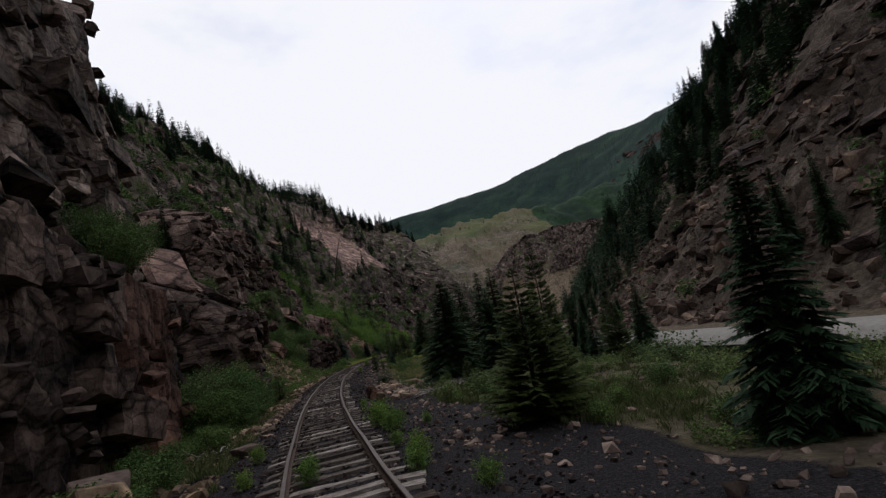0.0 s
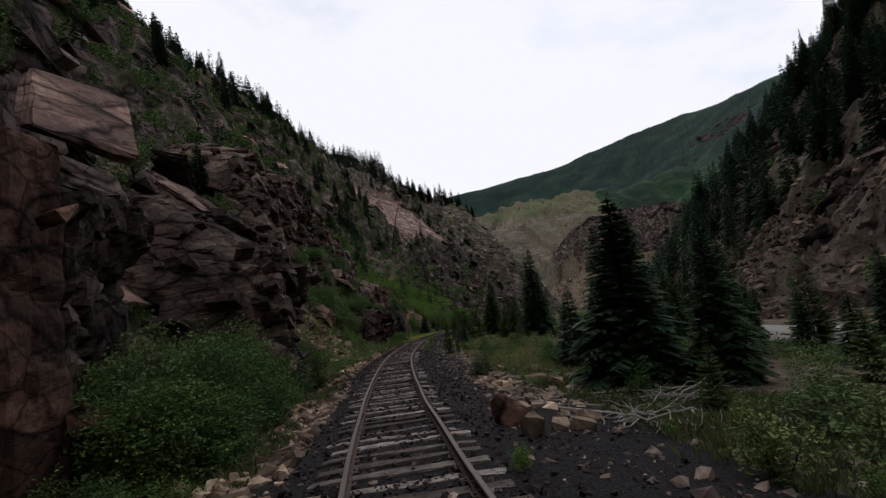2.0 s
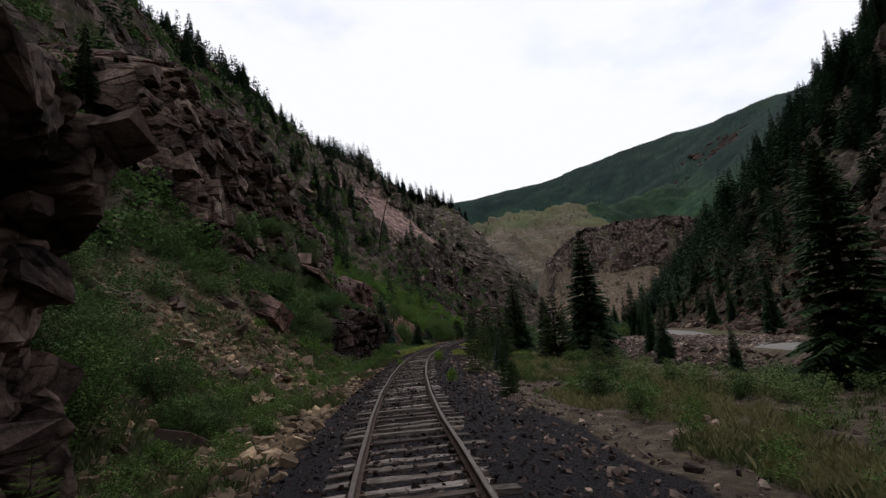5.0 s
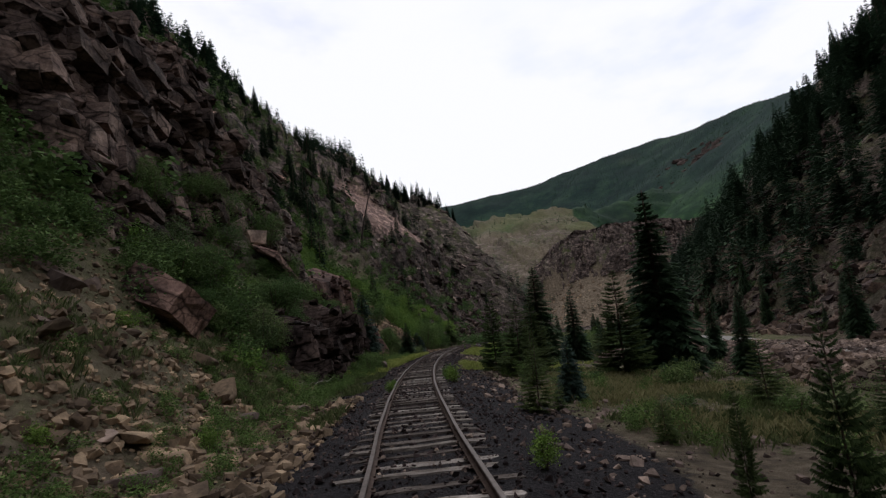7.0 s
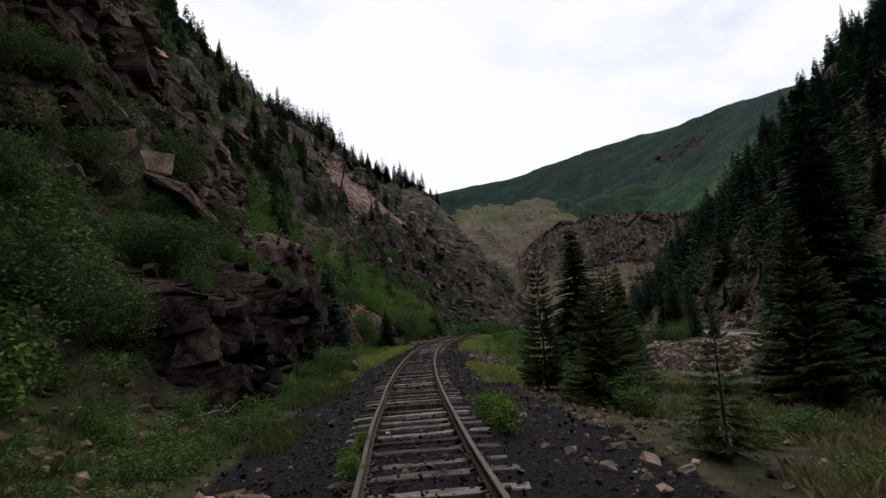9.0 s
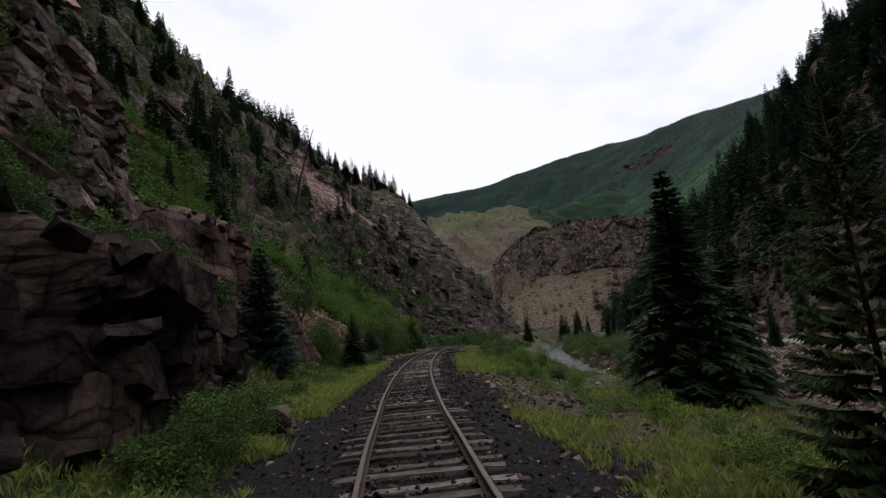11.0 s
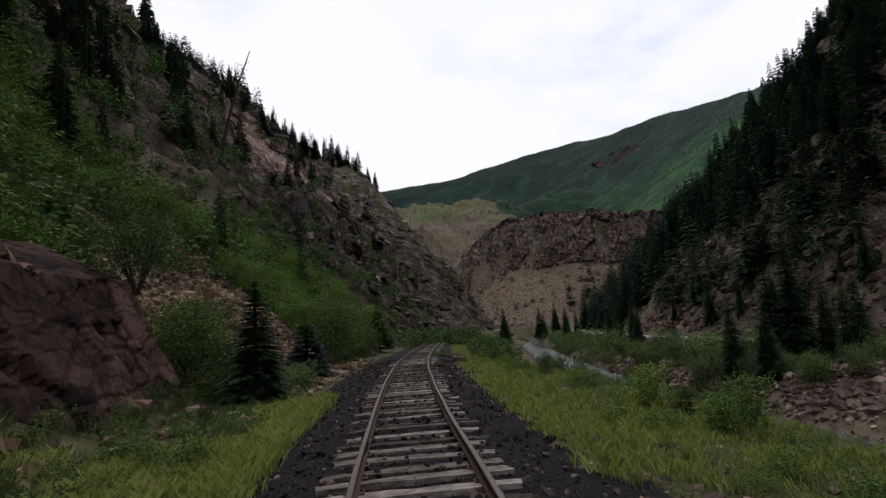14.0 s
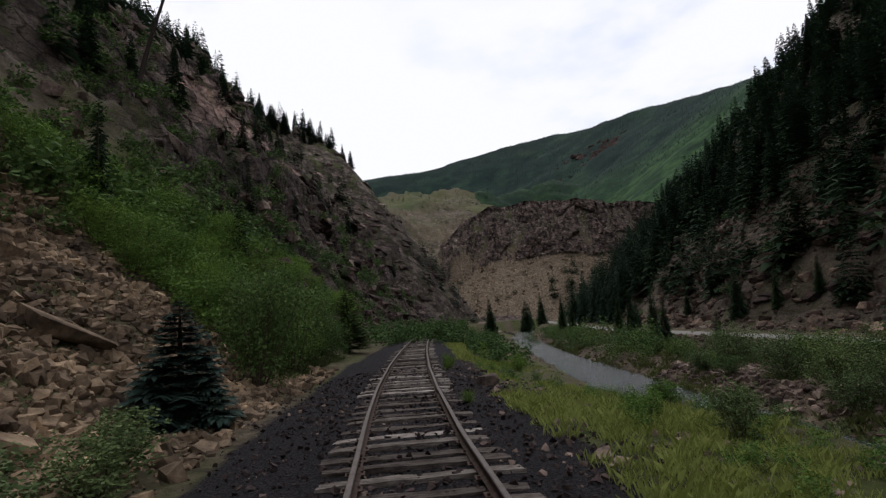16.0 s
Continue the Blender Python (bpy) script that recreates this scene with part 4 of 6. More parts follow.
rock_face("dark jointed overhanging rock buttress beside the track", 26.4, 35.5, -4.0, 5.4, M_ROCK_BROWN, 4, 0.06, 0.75, 1.9, 0.6, 5, 0.11, 0.8, 0.10, block=0.8, dip=18, fill=0.3, rise=0.8, chip=0.6, long=1.3)
rock_face("brown rock ledges above the buttress", 30, 45, -7.4, 9.0, M_ROCK_BROWN, 5, 0.42, 0.8, 2.4, block=1.0, dip=26, fill=0.22, chip=0.9, long=1.5)
rock_face("low dark brown rock outcrop among shrubs", 65.6, 70.6, -4.5, 2.7, M_ROCK_DARK, 6, 0.15, 0.7, 1.6, block=0.9, dip=16, chip=2.0)
rock_face("dark jointed cliff band on the hillside", 58, 85, -9.4, 21, M_ROCK_BROWN, 7, 0.27, 1.5, 3.4, 0, 6, 0.25, block=1.25, dip=15, fill=0.38, chip=0.8)
rock_face("dark brown rock wall close beside the track", 73.0, 80.5, -4.9, 4.2, M_ROCK_DARK, 8, 0.05, 0.6, 2.2, 0.5, block=1.2, dip=12, chip=1.6)
rock_face("massive pinkish brown rock wall above the grass verge", 84.0, 95.0, -7.6, 9.0, M_ROCK_MAUVE, 14, 0.2, 0.28, 3.6, 0, 3, 0.12, 0.5, 0.25, block=1.5, dip=8, fill=0.22, chip=0.4)
rock_face("layered brown cliff rising behind the shrubs", 78, 87, -8.2, 12.5, M_ROCK, 9, 0.30, 1.0, 2.2, 0, 4, 0.2, block=1.05, dip=15)
rock_face("smooth pinkish brown rock slab beside the grass verge", 92.8, 100.6, -6.3, 4.0, M_ROCK_MAUVE, 10, 0.42, 0.25, 3.4, 0, 3, 0.12, 0.7, 0.5, chip=0.2)

for _a in ((7.2, -4.1, 0.85, M_ROCK_GREY, "square grey boulder at the foot of the cliff", 20, (10, 5), (1, 1, 1), 0), (6.2, -3.9, 0.9, M_ROCK_TAN, "tan boulder at the foot of the cliff", 60, (0, 8), (0.9, 0.7, 1), 1),
           (18.9, 2.2, 0.55, M_ROCK_RED, "red-brown angular boulder beside the rail", 30, (15, 20), (1.2, 0.9, 0.9), 2), (17.9, 2.3, 0.42, M_ROCK_TAN, "tan angular boulder beside the rail", 10, (25, 0), (0.7, 0.8, 1.0), 3),
           (25.5, -5.0, 1.5, M_ROCK_RED, "red-brown square boulder below the cliff", 8, (4, 0), (1, 1.1, 0.9), 5), (78.2, -3.5, 0.95, M_ROCK, "dark square block at the foot of the rock wall", 5, (0, 0), (1, 1.1, 0.75), 12),
           (112.5, 2.35, 0.42, M_ROCK_GREY, "rounded grey boulder beside the ties", 0, (0, 0), (1.2, 1, 0.8), 6), (10.9, -2.0, 0.55, M_ROCK_GREY, "grey flat boulder beside the rail", 40, (0, 0), (1, 1, 0.5), 0),
           (26.2, 4.6, 0.55, M_ROCK_TAN, "tan flat boulder among driftwood", 15, (8, 0), (1.2, 0.9, 0.6), 1), (24.9, 5.0, 0.48, M_ROCK_TAN, "tan boulder among dry branches", 70, (0, 0), (1, 0.9, 0.8), 2),
           (56.0, 3.4, 0.35, M_ROCK_GREY, "small pale boulder on the gravel", 0, (0, 0), (1, 1, 0.9), 3), (110.5, -8.2, 1.4, M_ROCK_TAN, "flat slab lying on the scree", 30, (20, 25), (1.2, 0.8, 0.3), 4)):
    boulder(_a[0], _a[1], _a[2], _a[3], _a[4], _a[5], _a[6], _a[7], _a[8])
boulder(58.8, -8.5, 1.9, M_ROCK_PINK, "large flat-topped brown boulder on the scree slope", -14, (-20, 24), (1.15, 1.25, 0.62), 13, -0.2)
_q = random.Random(81)
for _k in range(46):
    _w = _q.uniform(0.3, 0.85)
    boulder(_q.uniform(38, 58), -3.4 - 6.5 * _q.random() ** 1.2, _w, _q.choice((M_ROCK_TAN, M_ROCK_GREY, M_ROCK_TAN)), "flat tan broken rock lying on the grassy scree", _q.uniform(0, 360), (_q.gauss(0, 12), 14 + _q.gauss(0, 12)), (1.2, 0.8, _q.uniform(0.25, 0.5)), _q.randrange(7), 0.1, "flat_rock")["group"] = "flat scree rocks"

scatter_rocks("ballast_stones", "dark crushed ballast stones between and beside the ties", 38000, lambda r: sd_xy(r.uniform(-2, 118), r.gauss(0, 1.0) * 2.0), (0.04, 0.17), M_STONE, 11, 0.15)
scatter_rocks("verge_stones", "loose broken brown stones along the track verge", 1500, lambda r: sd_xy(r.uniform(2, 60), -2.3 - abs(r.gauss(0, 0.9))), (0.05, 0.34), M_ROCK_TAN, 12)
scatter_rocks("fallen_rocks", "pile of pale broken rocks spilling to the rail", 520, lambda r: sd_xy(r.gauss(20.5, 2.6), -1.7 - abs(r.gauss(0, 0.8))), (0.05, 0.30), M_ROCK_PALE, 13)
scatter_rocks("slide_rocks", "pale tan broken rocks fallen beside the ties", 640, lambda r: sd_xy(r.gauss(24.5, 2.4), -1.6 - abs(r.gauss(0, 0.75))), (0.05, 0.28), M_ROCK_PALE, 43)
scatter_rocks("driftwood_rocks", "tan broken rocks among bleached branches", 420, lambda r: sd_xy(r.gauss(25, 3), 2.9 + abs(r.gauss(0, 1.4))), (0.06, 0.36), M_ROCK_PALE, 44)
scatter_rocks("flat_stones", "scattered pale stones on the gravel flat", 7000, lambda r: sd_xy(r.uniform(-2, 132), 2.2 + abs(r.gauss(0, 4.0))), (0.03, 0.20), M_ROCK_GREY, 14)
scatter_rocks("pale_chips", "small pale stone chips strewn over the ballast", 2600, lambda r: sd_xy(r.uniform(-2, 116), r.gauss(0, 1.0) * 2.2), (0.035, 0.12), M_ROCK_GREY, 45)
scatter_rocks("track_scree", "broken tan stones lying between grass and ties", 1500, lambda r: sd_xy(r.uniform(34, 60), -2.0 - abs(r.gauss(0, 1.6))), (0.05, 0.30), M_ROCK_TAN, 46)
scatter_rocks("slope_scree", "tan broken scree on the lower hillside", 6500, lambda r: sd_xy(r.gauss(50, 7), -3.6 - abs(r.gauss(0, 4.2))), (0.05, 0.30), M_ROCK_TAN, 15)
scatter_rocks("talus", "tan angular talus blocks on the slope", 17000, lambda r: sd_xy(r.uniform(103, 119), -4.2 - r.random() ** 1.4 * 12), (0.06, 0.34), M_ROCK_TAN, 16)
scatter_rocks("verge_talus", "broken tan rocks at the edge of the grass verge", 2200, lambda r: sd_xy(r.uniform(78, 122), -3.4 - abs(r.gauss(0, 1.3))), (0.05, 0.36), M_ROCK_TAN, 17)

scatter_rocks("talus_blocks", "larger tan blocks lying in the talus", 110, lambda r: sd_xy(r.uniform(103, 118), -4.4 - r.random() * 12), (0.25, 0.65), M_ROCK_TAN, 48)


def bank_xy(r, a, b, off, spread):
    i = r.randrange(a, b)
    dx, dy = ROAD[0][i + 1] - ROAD[0][i - 1], ROAD[1][i + 1] - ROAD[1][i - 1]
    n = math.hypot(dx, dy)
    o = off + r.uniform(-spread, spread)
    f = (o * 97.3) % 1.0 - 0.5
    return ROAD[0][i] + o * dy / n + 0.5 * f * dx, ROAD[1][i] - o * dx / n + 0.5 * f * dy


scatter_rocks("road_bank_rocks", "brown riprap rocks on the bank below the road", 6500, lambda r: bank_xy(r, 132, 330, -5.2, 2.2), (0.14, 0.6), M_RIPRAP, 18)


def river_xy(r, y0, y1, off, spread):
    i = r.randrange(y0, y1)
    dx, dy = RIVER[0][i + 1] - RIVER[0][i - 1], RIVER[1][i + 1] - RIVER[1][i - 1]
    n = math.hypot(dx, dy)
    o = off + r.uniform(-spread, spread)
    f = (o * 97.3) % 1.0 - 0.5
    return RIVER[0][i] + o * dy / n + 0.5 * f * dx, RIVER[1][i] - o * dx / n + 0.5 * f * dy


scatter_rocks("river_rocks", "grey-brown cobbles and boulders along the river's edge", 2600, lambda r: river_xy(r, 170, 330, r.choice((-2.6, 2.6, 3.2)), 1.4), (0.07, 0.30), M_RIPRAP, 47)
scatter_rocks("riprap", "tan and brown riprap rubble between the river and the road", 16000, lambda r: river_xy(r, 184, 250, 2.6 + 12.5 * r.random(), 0.8), (0.15, 0.48), M_ROCK_GREY, 61)
scatter_rocks("hillside_rocks", "loose rocks on the far hillside above the road", 4500, lambda r: bank_xy(r, 120, 330, 17, 12), (0.3, 1.3), M_RIPRAP, 19)
scatter_rocks("ridge_rocks", "broken rock on the steep hillside", 900, lambda r: off_slab(r, lambda: (r.choice((r.uniform(20, 98), r.uniform(126, 200))), -9 - r.random() * 32)), (0.4, 1.5), M_ROCK_GREY, 20)


def left_hill(r, s_lo=-5, s_hi=145):
    while True:
        s, d = r.uniform(s_lo, s_hi), -(8 + 62 * r.random() ** 0.9)
        if not (84 < s < 132 and d > -24) and not (36 < s < 66 and d > -14):
            x, y = sd_xy(s, d)
            if slab_at(s, d, np.array([x]), np.array([y]))[0] < 0.3 and fbm(np.array([x]), np.array([y]), 24, 3, 141)[0] > r.uniform(-0.45, 0.25):
                return x, y, heading(s), min(1.0, -d / 34 + 0.25)


def right_hill(r):
    i = r.randrange(120, 420)
    off = 8 + 70 * r.random() ** 1.3
    x, y = bank_xy(r, i, i + 1, off, 1)
    return x, y, math.degrees(math.atan2(ROAD[1][i + 1] - ROAD[1][i], ROAD[0][i + 1] - ROAD[0][i])) - 90, min(1.0, 0.32 + off / 50)


hill_blocks("bedrock_slabs", "dark jointed bedrock slabs on the hillside", 620, left_hill, (0.7, 3.2), M_ROCK, 31, 28)
hill_blocks("foot_ledges", "dark rock ledges at the foot of the hillside", 420, lambda r: (lambda s: (*sd_xy(s, -(4.5 + 14 * r.random())), heading(s), 1.0))(r.uniform(136, 220)), (0.5, 2.4), M_ROCK_DARK, 42, 24, (0.4, 0.9))
hill_blocks("upper_slabs", "dark tilted bedrock slabs on the high hillside", 320, lambda r: left_hill(r, 145, 235), (0.8, 3.6), M_ROCK_DARK, 41, 34)
hill_blocks("bedrock_faces", "blocky dark bedrock ledges on the hillside", 600, lambda r: left_hill(r, 30, 125), (0.6, 2.4), M_ROCK_DARK, 32, 8, (0.4, 0.7))
hill_blocks("pale_slabs", "pinkish pale bedrock slabs on the hillside", 170, left_hill, (1.2, 4.5), M_ROCK_PINK, 33, 40, (0.12, 0.2))
hill_blocks("hillside_ledges", "dark rock ledges above the road", 1500, right_hill, (0.9, 4.0), M_ROCK_DARK, 34, -30, (0.4, 0.8))
hill_blocks("hillside_slabs", "dark brown rock slabs above the road", 600, right_hill, (1.0, 4.0), M_ROCK_DARK, 35, -36)
hill_blocks("spur_ledges", "dark jointed rock ledges on the spur", 160, lambda r: (r.uniform(0, 98), r.uniform(215, 275), -62.0, 1.0), (1.0, 2.8), M_ROCK_DARK, 36, 36)
hill_blocks("spur_slabs", "brown rock slabs on the spur", 60, lambda r: (r.uniform(0, 98), r.uniform(215, 275), -62.0, 1.0), (1.0, 2.8), M_ROCK, 37, 36)


hill_blocks("mountain_outcrop", "dark rock outcrop on the wooded mountainside", 46, lambda r: (584 + r.gauss(0, 26), 676 + r.gauss(0, 30), 20.0, 1.0), (4, 10), M_ROCK_DARK, 38, 30, (0.5, 0.9))


def cliff_band():
    """The dark columnar cliff at the canyon's bend, over its talus."""
    px, py = dense([(a[0], a[1]) for a in CLIFF], 0.9)
    run = np.arange(len(px)) * 0.9
    seg = np.concatenate([[0], np.cumsum([math.hypot(b[0] - a[0], b[1] - a[1]) for a, b in zip(CLIFF[:-1], CLIFF[1:])])])
    top = np.interp(run, seg, [a[2] for a in CLIFF]) - 1.5
    R, V = np.meshgrid(run, np.linspace(-0.15, 1, 44))
    deep = 31 + 8 * fbm(R, R * 0, 30, 3, 151)
    tx, ty = np.gradient(px), np.gradient(py)
    n = np.hypot(tx, ty)
    off = 4.2 + 8.0 * np.clip(V, -0.3, 1) + 4.5 * blocks(R, V * 14, 9, 153, 0.5) * np.clip(3.0 - 3 * V, 0, 1) + 2.0 * blocks(R, V * 12, 3.6, 155, 0.5) + 1.0 * blocks(R, V * 20, 1.6, 157)
    X, Y = px[None] + off * (ty / n)[None], py[None] - off * (tx / n)[None]
    Z = top[None] - np.maximum(V, -0.02) * deep + 1.6 * blocks(R, V * 0, 6, 159) * (V < 0.3)
    k = len(px)
    i = (np.arange(43)[:, None] * k + np.arange(k - 1)[None, :]).ravel()
    ob = new("cliff", mesh_np("cliff", np.stack([X.ravel(), Y.ravel(), Z.ravel()], 1), np.stack([i, i + 1, i + k + 1, i + k], 1), M_ROCK))
    return tagged(ob, "dark brown columnar cliff at the canyon bend", "cliff")


cliff_band()


def cliff_foot(r):
    k = r.randrange(len(CLIFF) - 1)
    f, a, b = r.random(), CLIFF[k], CLIFF[k + 1]
    off = r.uniform(10, 48)
    return a[0] + f * (b[0] - a[0]) - 0.5 * off, a[1] + f * (b[1] - a[1]) - 0.86 * off


scatter_rocks("cliff_talus", "tan and brown talus blocks below the cliff", 1500, cliff_foot, (0.3, 1.3), M_ROCK_TAN, 49)


def slab(s, d, along_, across, thick, tilt, label, z=None, kind=3, dip=4, material=M_ROCK_PINK):
    """A great smooth bedrock slab lying on the hillside."""
    x, y = sd_xy(s, d)
    ob = new("rock_slab", FACE_BLOCKS[material.name][kind])
    ob.matrix_world = pose(x, y, float(ground_z(x, y)[0]) + 0.3 if z is None else z, dip, tilt, heading(s) + 8) @ Matrix.Diagonal((across, along_, thick, 1))
    return tagged(ob, label, "rock slab")


for _a in ((24.0, -9.5, 5, 4.5, 0.9, 42), (38.5, -11.0, 6, 5, 1.0, 44), (44, -15, 7, 6, 1.2, 44)):
    slab(*_a, "pale smooth bedrock slab above the track")
# the slab that overhangs the end of the red face, dipping towards the track
_long, _wide = Vector((-0.94, 1.86, 2.03)).normalized(), Vector((1.14, 0.04, -0.89))
_wide = (_wide - _long * _wide.dot(_long)).normalized()
_up = _wide.cross(_long)
_over = tagged(new("rock_slab", FACE_BLOCKS[M_ROCK_PINK.name][6]), "pale pinkish rock slab overhanging the red face", "rock slab")
_over.matrix_world = Matrix.Translation((-5.04, 19.74, 6.75)) @ Matrix((_wide, _long, _up)).transposed().to_4x4() @ Matrix.Diagonal((1.8, 3.2, 0.22, 1))
slab(32.4, -6.5, 4.0, 3.0, 0.4, 48, "smooth pale rock slab on top of the buttress", 6.3, 6, 12)
slab(29.9, -7.4, 2.4, 2.0, 0.4, 44, "smooth brown rock slab above the buttress", 7.9, 4, 12)
slab(31.4, -8.6, 2.2, 1.5, 0.28, 14, "thin brown rock ledge above the buttress", 9.9, 11, -8, M_ROCK_BROWN)
slab(31.9, -8.8, 1.8, 1.4, 0.32, 10, "thin brown rock ledge above the buttress", 9.45, 12, -10, M_ROCK_BROWN)

# ================= plants =================
def tube(bm, pts, radii, sides=6, first=None):
    """A tapered tube; first: a ring of vertices that it grows from."""
    rings = [first] if first else []
    for i, (p, rad) in enumerate(zip(pts, radii)):
        a = pts[max(0, i - 1)]
        b = pts[min(len(pts) - 1, i + 1)]
        q = (Vector(b) - Vector(a)).to_track_quat('Z', 'Y')
        rings.append([bm.verts.new(Vector(p) + q @ Vector((rad * math.cos(k * math.tau / sides), rad * math.sin(k * math.tau / sides), 0))) for k in range(sides)])
    for ra, rb in zip(rings[:-1], rings[1:]):
        for k in range(sides):
            bm.faces.new((ra[k], ra[(k + 1) % sides], rb[(k + 1) % sides], rb[k]))


def conifer_meshes(seed, levels, per, radius, open_=0.0, droop=0.35, needle=M_SPRUCE, bare=0.08, sprays=5, full=1.0, stem=1.0):
    """Trunk and needle meshes of a conifer 1 m high (scaled up when placed)."""
    r = random.Random(seed)
    bm = bmesh.new()
    bx, by = r.uniform(-0.02, 0.02), r.uniform(-0.02, 0.02)
    tube(bm, [(0, 0, -0.05), (bx * 0.3, by * 0.3, 0.3), (bx, by, 0.7), (bx, by, 0.985)], [0.022 * stem, 0.016 * stem, 0.009 * stem, 0.002], 7)
    V, F = [], []
    for k in range(levels):
        f = (k + r.uniform(-0.3, 0.3)) / levels
        z = bare + (0.99 - bare) * max(0.0, f)
        env = radius * (1 - z) ** 0.85 * (0.75 + 0.25 * min(1, (z - bare) * 9 + 0.3)) + 0.006
        n = max(3, int(per * (0.5 + 0.5 * (1 - z))))
        a0 = r.uniform(0, 6.3)
        for j in range(n):
            if r.random() < open_:
                continue
            a = a0 + j * math.tau / n + r.uniform(-0.3, 0.3)
            L = env * r.uniform(0.62, 1.15)
            ca, sa = math.cos(a), math.sin(a)
            rise = 0.25 * (z - 0.35)
            tip = None
            w = (L * r.uniform(0.30, 0.42) + 0.010) * full
            seg = []
            for q in (0.0, 0.35, 0.7, 1.0):
                rr = L * q
                seg.append((ca * rr + bx * z, sa * rr + by * z, z + rise * rr * 2 - droop * L * q * q * (1 - 0.6 * z) + 0.05 * L * (q > 0.9)))
            for t in range(sprays):
                q = 0.22 + 0.78 * (t + r.random()) / sprays
                i = min(2, int(q * 3))
                u = q * 3 - i
                c = [seg[i][m] * (1 - u) + seg[i + 1][m] * u for m in range(3)]
                for sd_ in (-1, 1):
                    ww = w * (1.25 - 0.75 * q) * r.uniform(0.7, 1.3)
                    o = len(V)
                    ex, ey = -sa * sd_, ca * sd_
                    fx = 0.8 * ww
                    V.append((c[0] - ca * fx * 0.5, c[1] - sa * fx * 0.5, c[2] + 0.12 * ww))
                    V.append((c[0] + ca * fx * 0.5, c[1] + sa * fx * 0.5, c[2] + 0.10 * ww))
                    V.append((c[0] + ex * ww + ca * fx * 1.1, c[1] + ey * ww + sa * fx * 1.1, c[2] - ww * r.uniform(0.15, 0.75)))
                    F.append((o, o + 1, o + 2))
            o = len(V)
            V.append((seg[2][0] - sa * w * 0.3, seg[2][1] + ca * w * 0.3, seg[2][2]))
            V.append((seg[2][0] + sa * w * 0.3, seg[2][1] - ca * w * 0.3, seg[2][2]))
            V.append((seg[3][0] + ca * w * 0.4, seg[3][1] + sa * w * 0.4, seg[3][2] + 0.1 * w))
            F.append((o, o + 1, o + 2))
    o = len(V)
    V += [(bx - 0.006, by, 0.93), (bx + 0.006, by, 0.93), (bx, by, 1.01)]
    F.append((o, o + 1, o + 2))
    return bm_mesh("trunk", bm, M_BARK, True), mesh_np("crown", V, F, needle)


CONIFERS = {
    "spruce": [conifer_meshes(10 + i, 48, 14, 0.20, 0.05, 0.42, M_SPRUCE, 0.05, 13, 0.66) for i in range(4)],
    "blue": [conifer_meshes(30 + i, 36, 14, 0.26, 0.03, 0.22, M_BLUE, 0.02, 8, 0.85) for i in range(3)],
    "pine": [conifer_meshes(50 + i, 34, 13, 0.27, 0.12, -0.08, M_PINE, 0.08, 30, 0.40, 0.55) for i in range(3)],
    "young": [conifer_meshes(70 + i, 22, 12, 0.32, 0.10, 0.0, M_PINE, 0.02, 14, 0.45, 0.6) for i in range(3)],
    "ridge": [conifer_meshes(90 + i, 26, 9, 0.16, 0.06, 0.45, M_FAR, 0.04, 4, 0.95) for i in range(5)],
    "mini": [conifer_meshes(110 + i, 12, 5, 0.16, 0.04, 0.5, M_FAR, 0.03, 1, 2.0) for i in range(4)],
}
_r = random.Random(77)


def conifer(kind, x, y, h, label, wide=1.0, lean=(0, 0), group="", z=None):
    trunk, crown = _r.choice(CONIFERS[kind])
    if z is None:
        z = top_z(x, y)
    ob = new("pine_tree" if kind in ("pine",) else ("young_conifer" if kind == "young" else "spruce_tree"))
    ob.matrix_world = pose(x, y, z - 0.02 * h, lean[0], lean[1], _r.uniform(0, 360)) @ Matrix.Diagonal((h * wide, h * wide, h, 1))
    part("trunk", trunk, ob)
    part("crown", crown, ob)
    return tagged(ob, label, "tree", group)


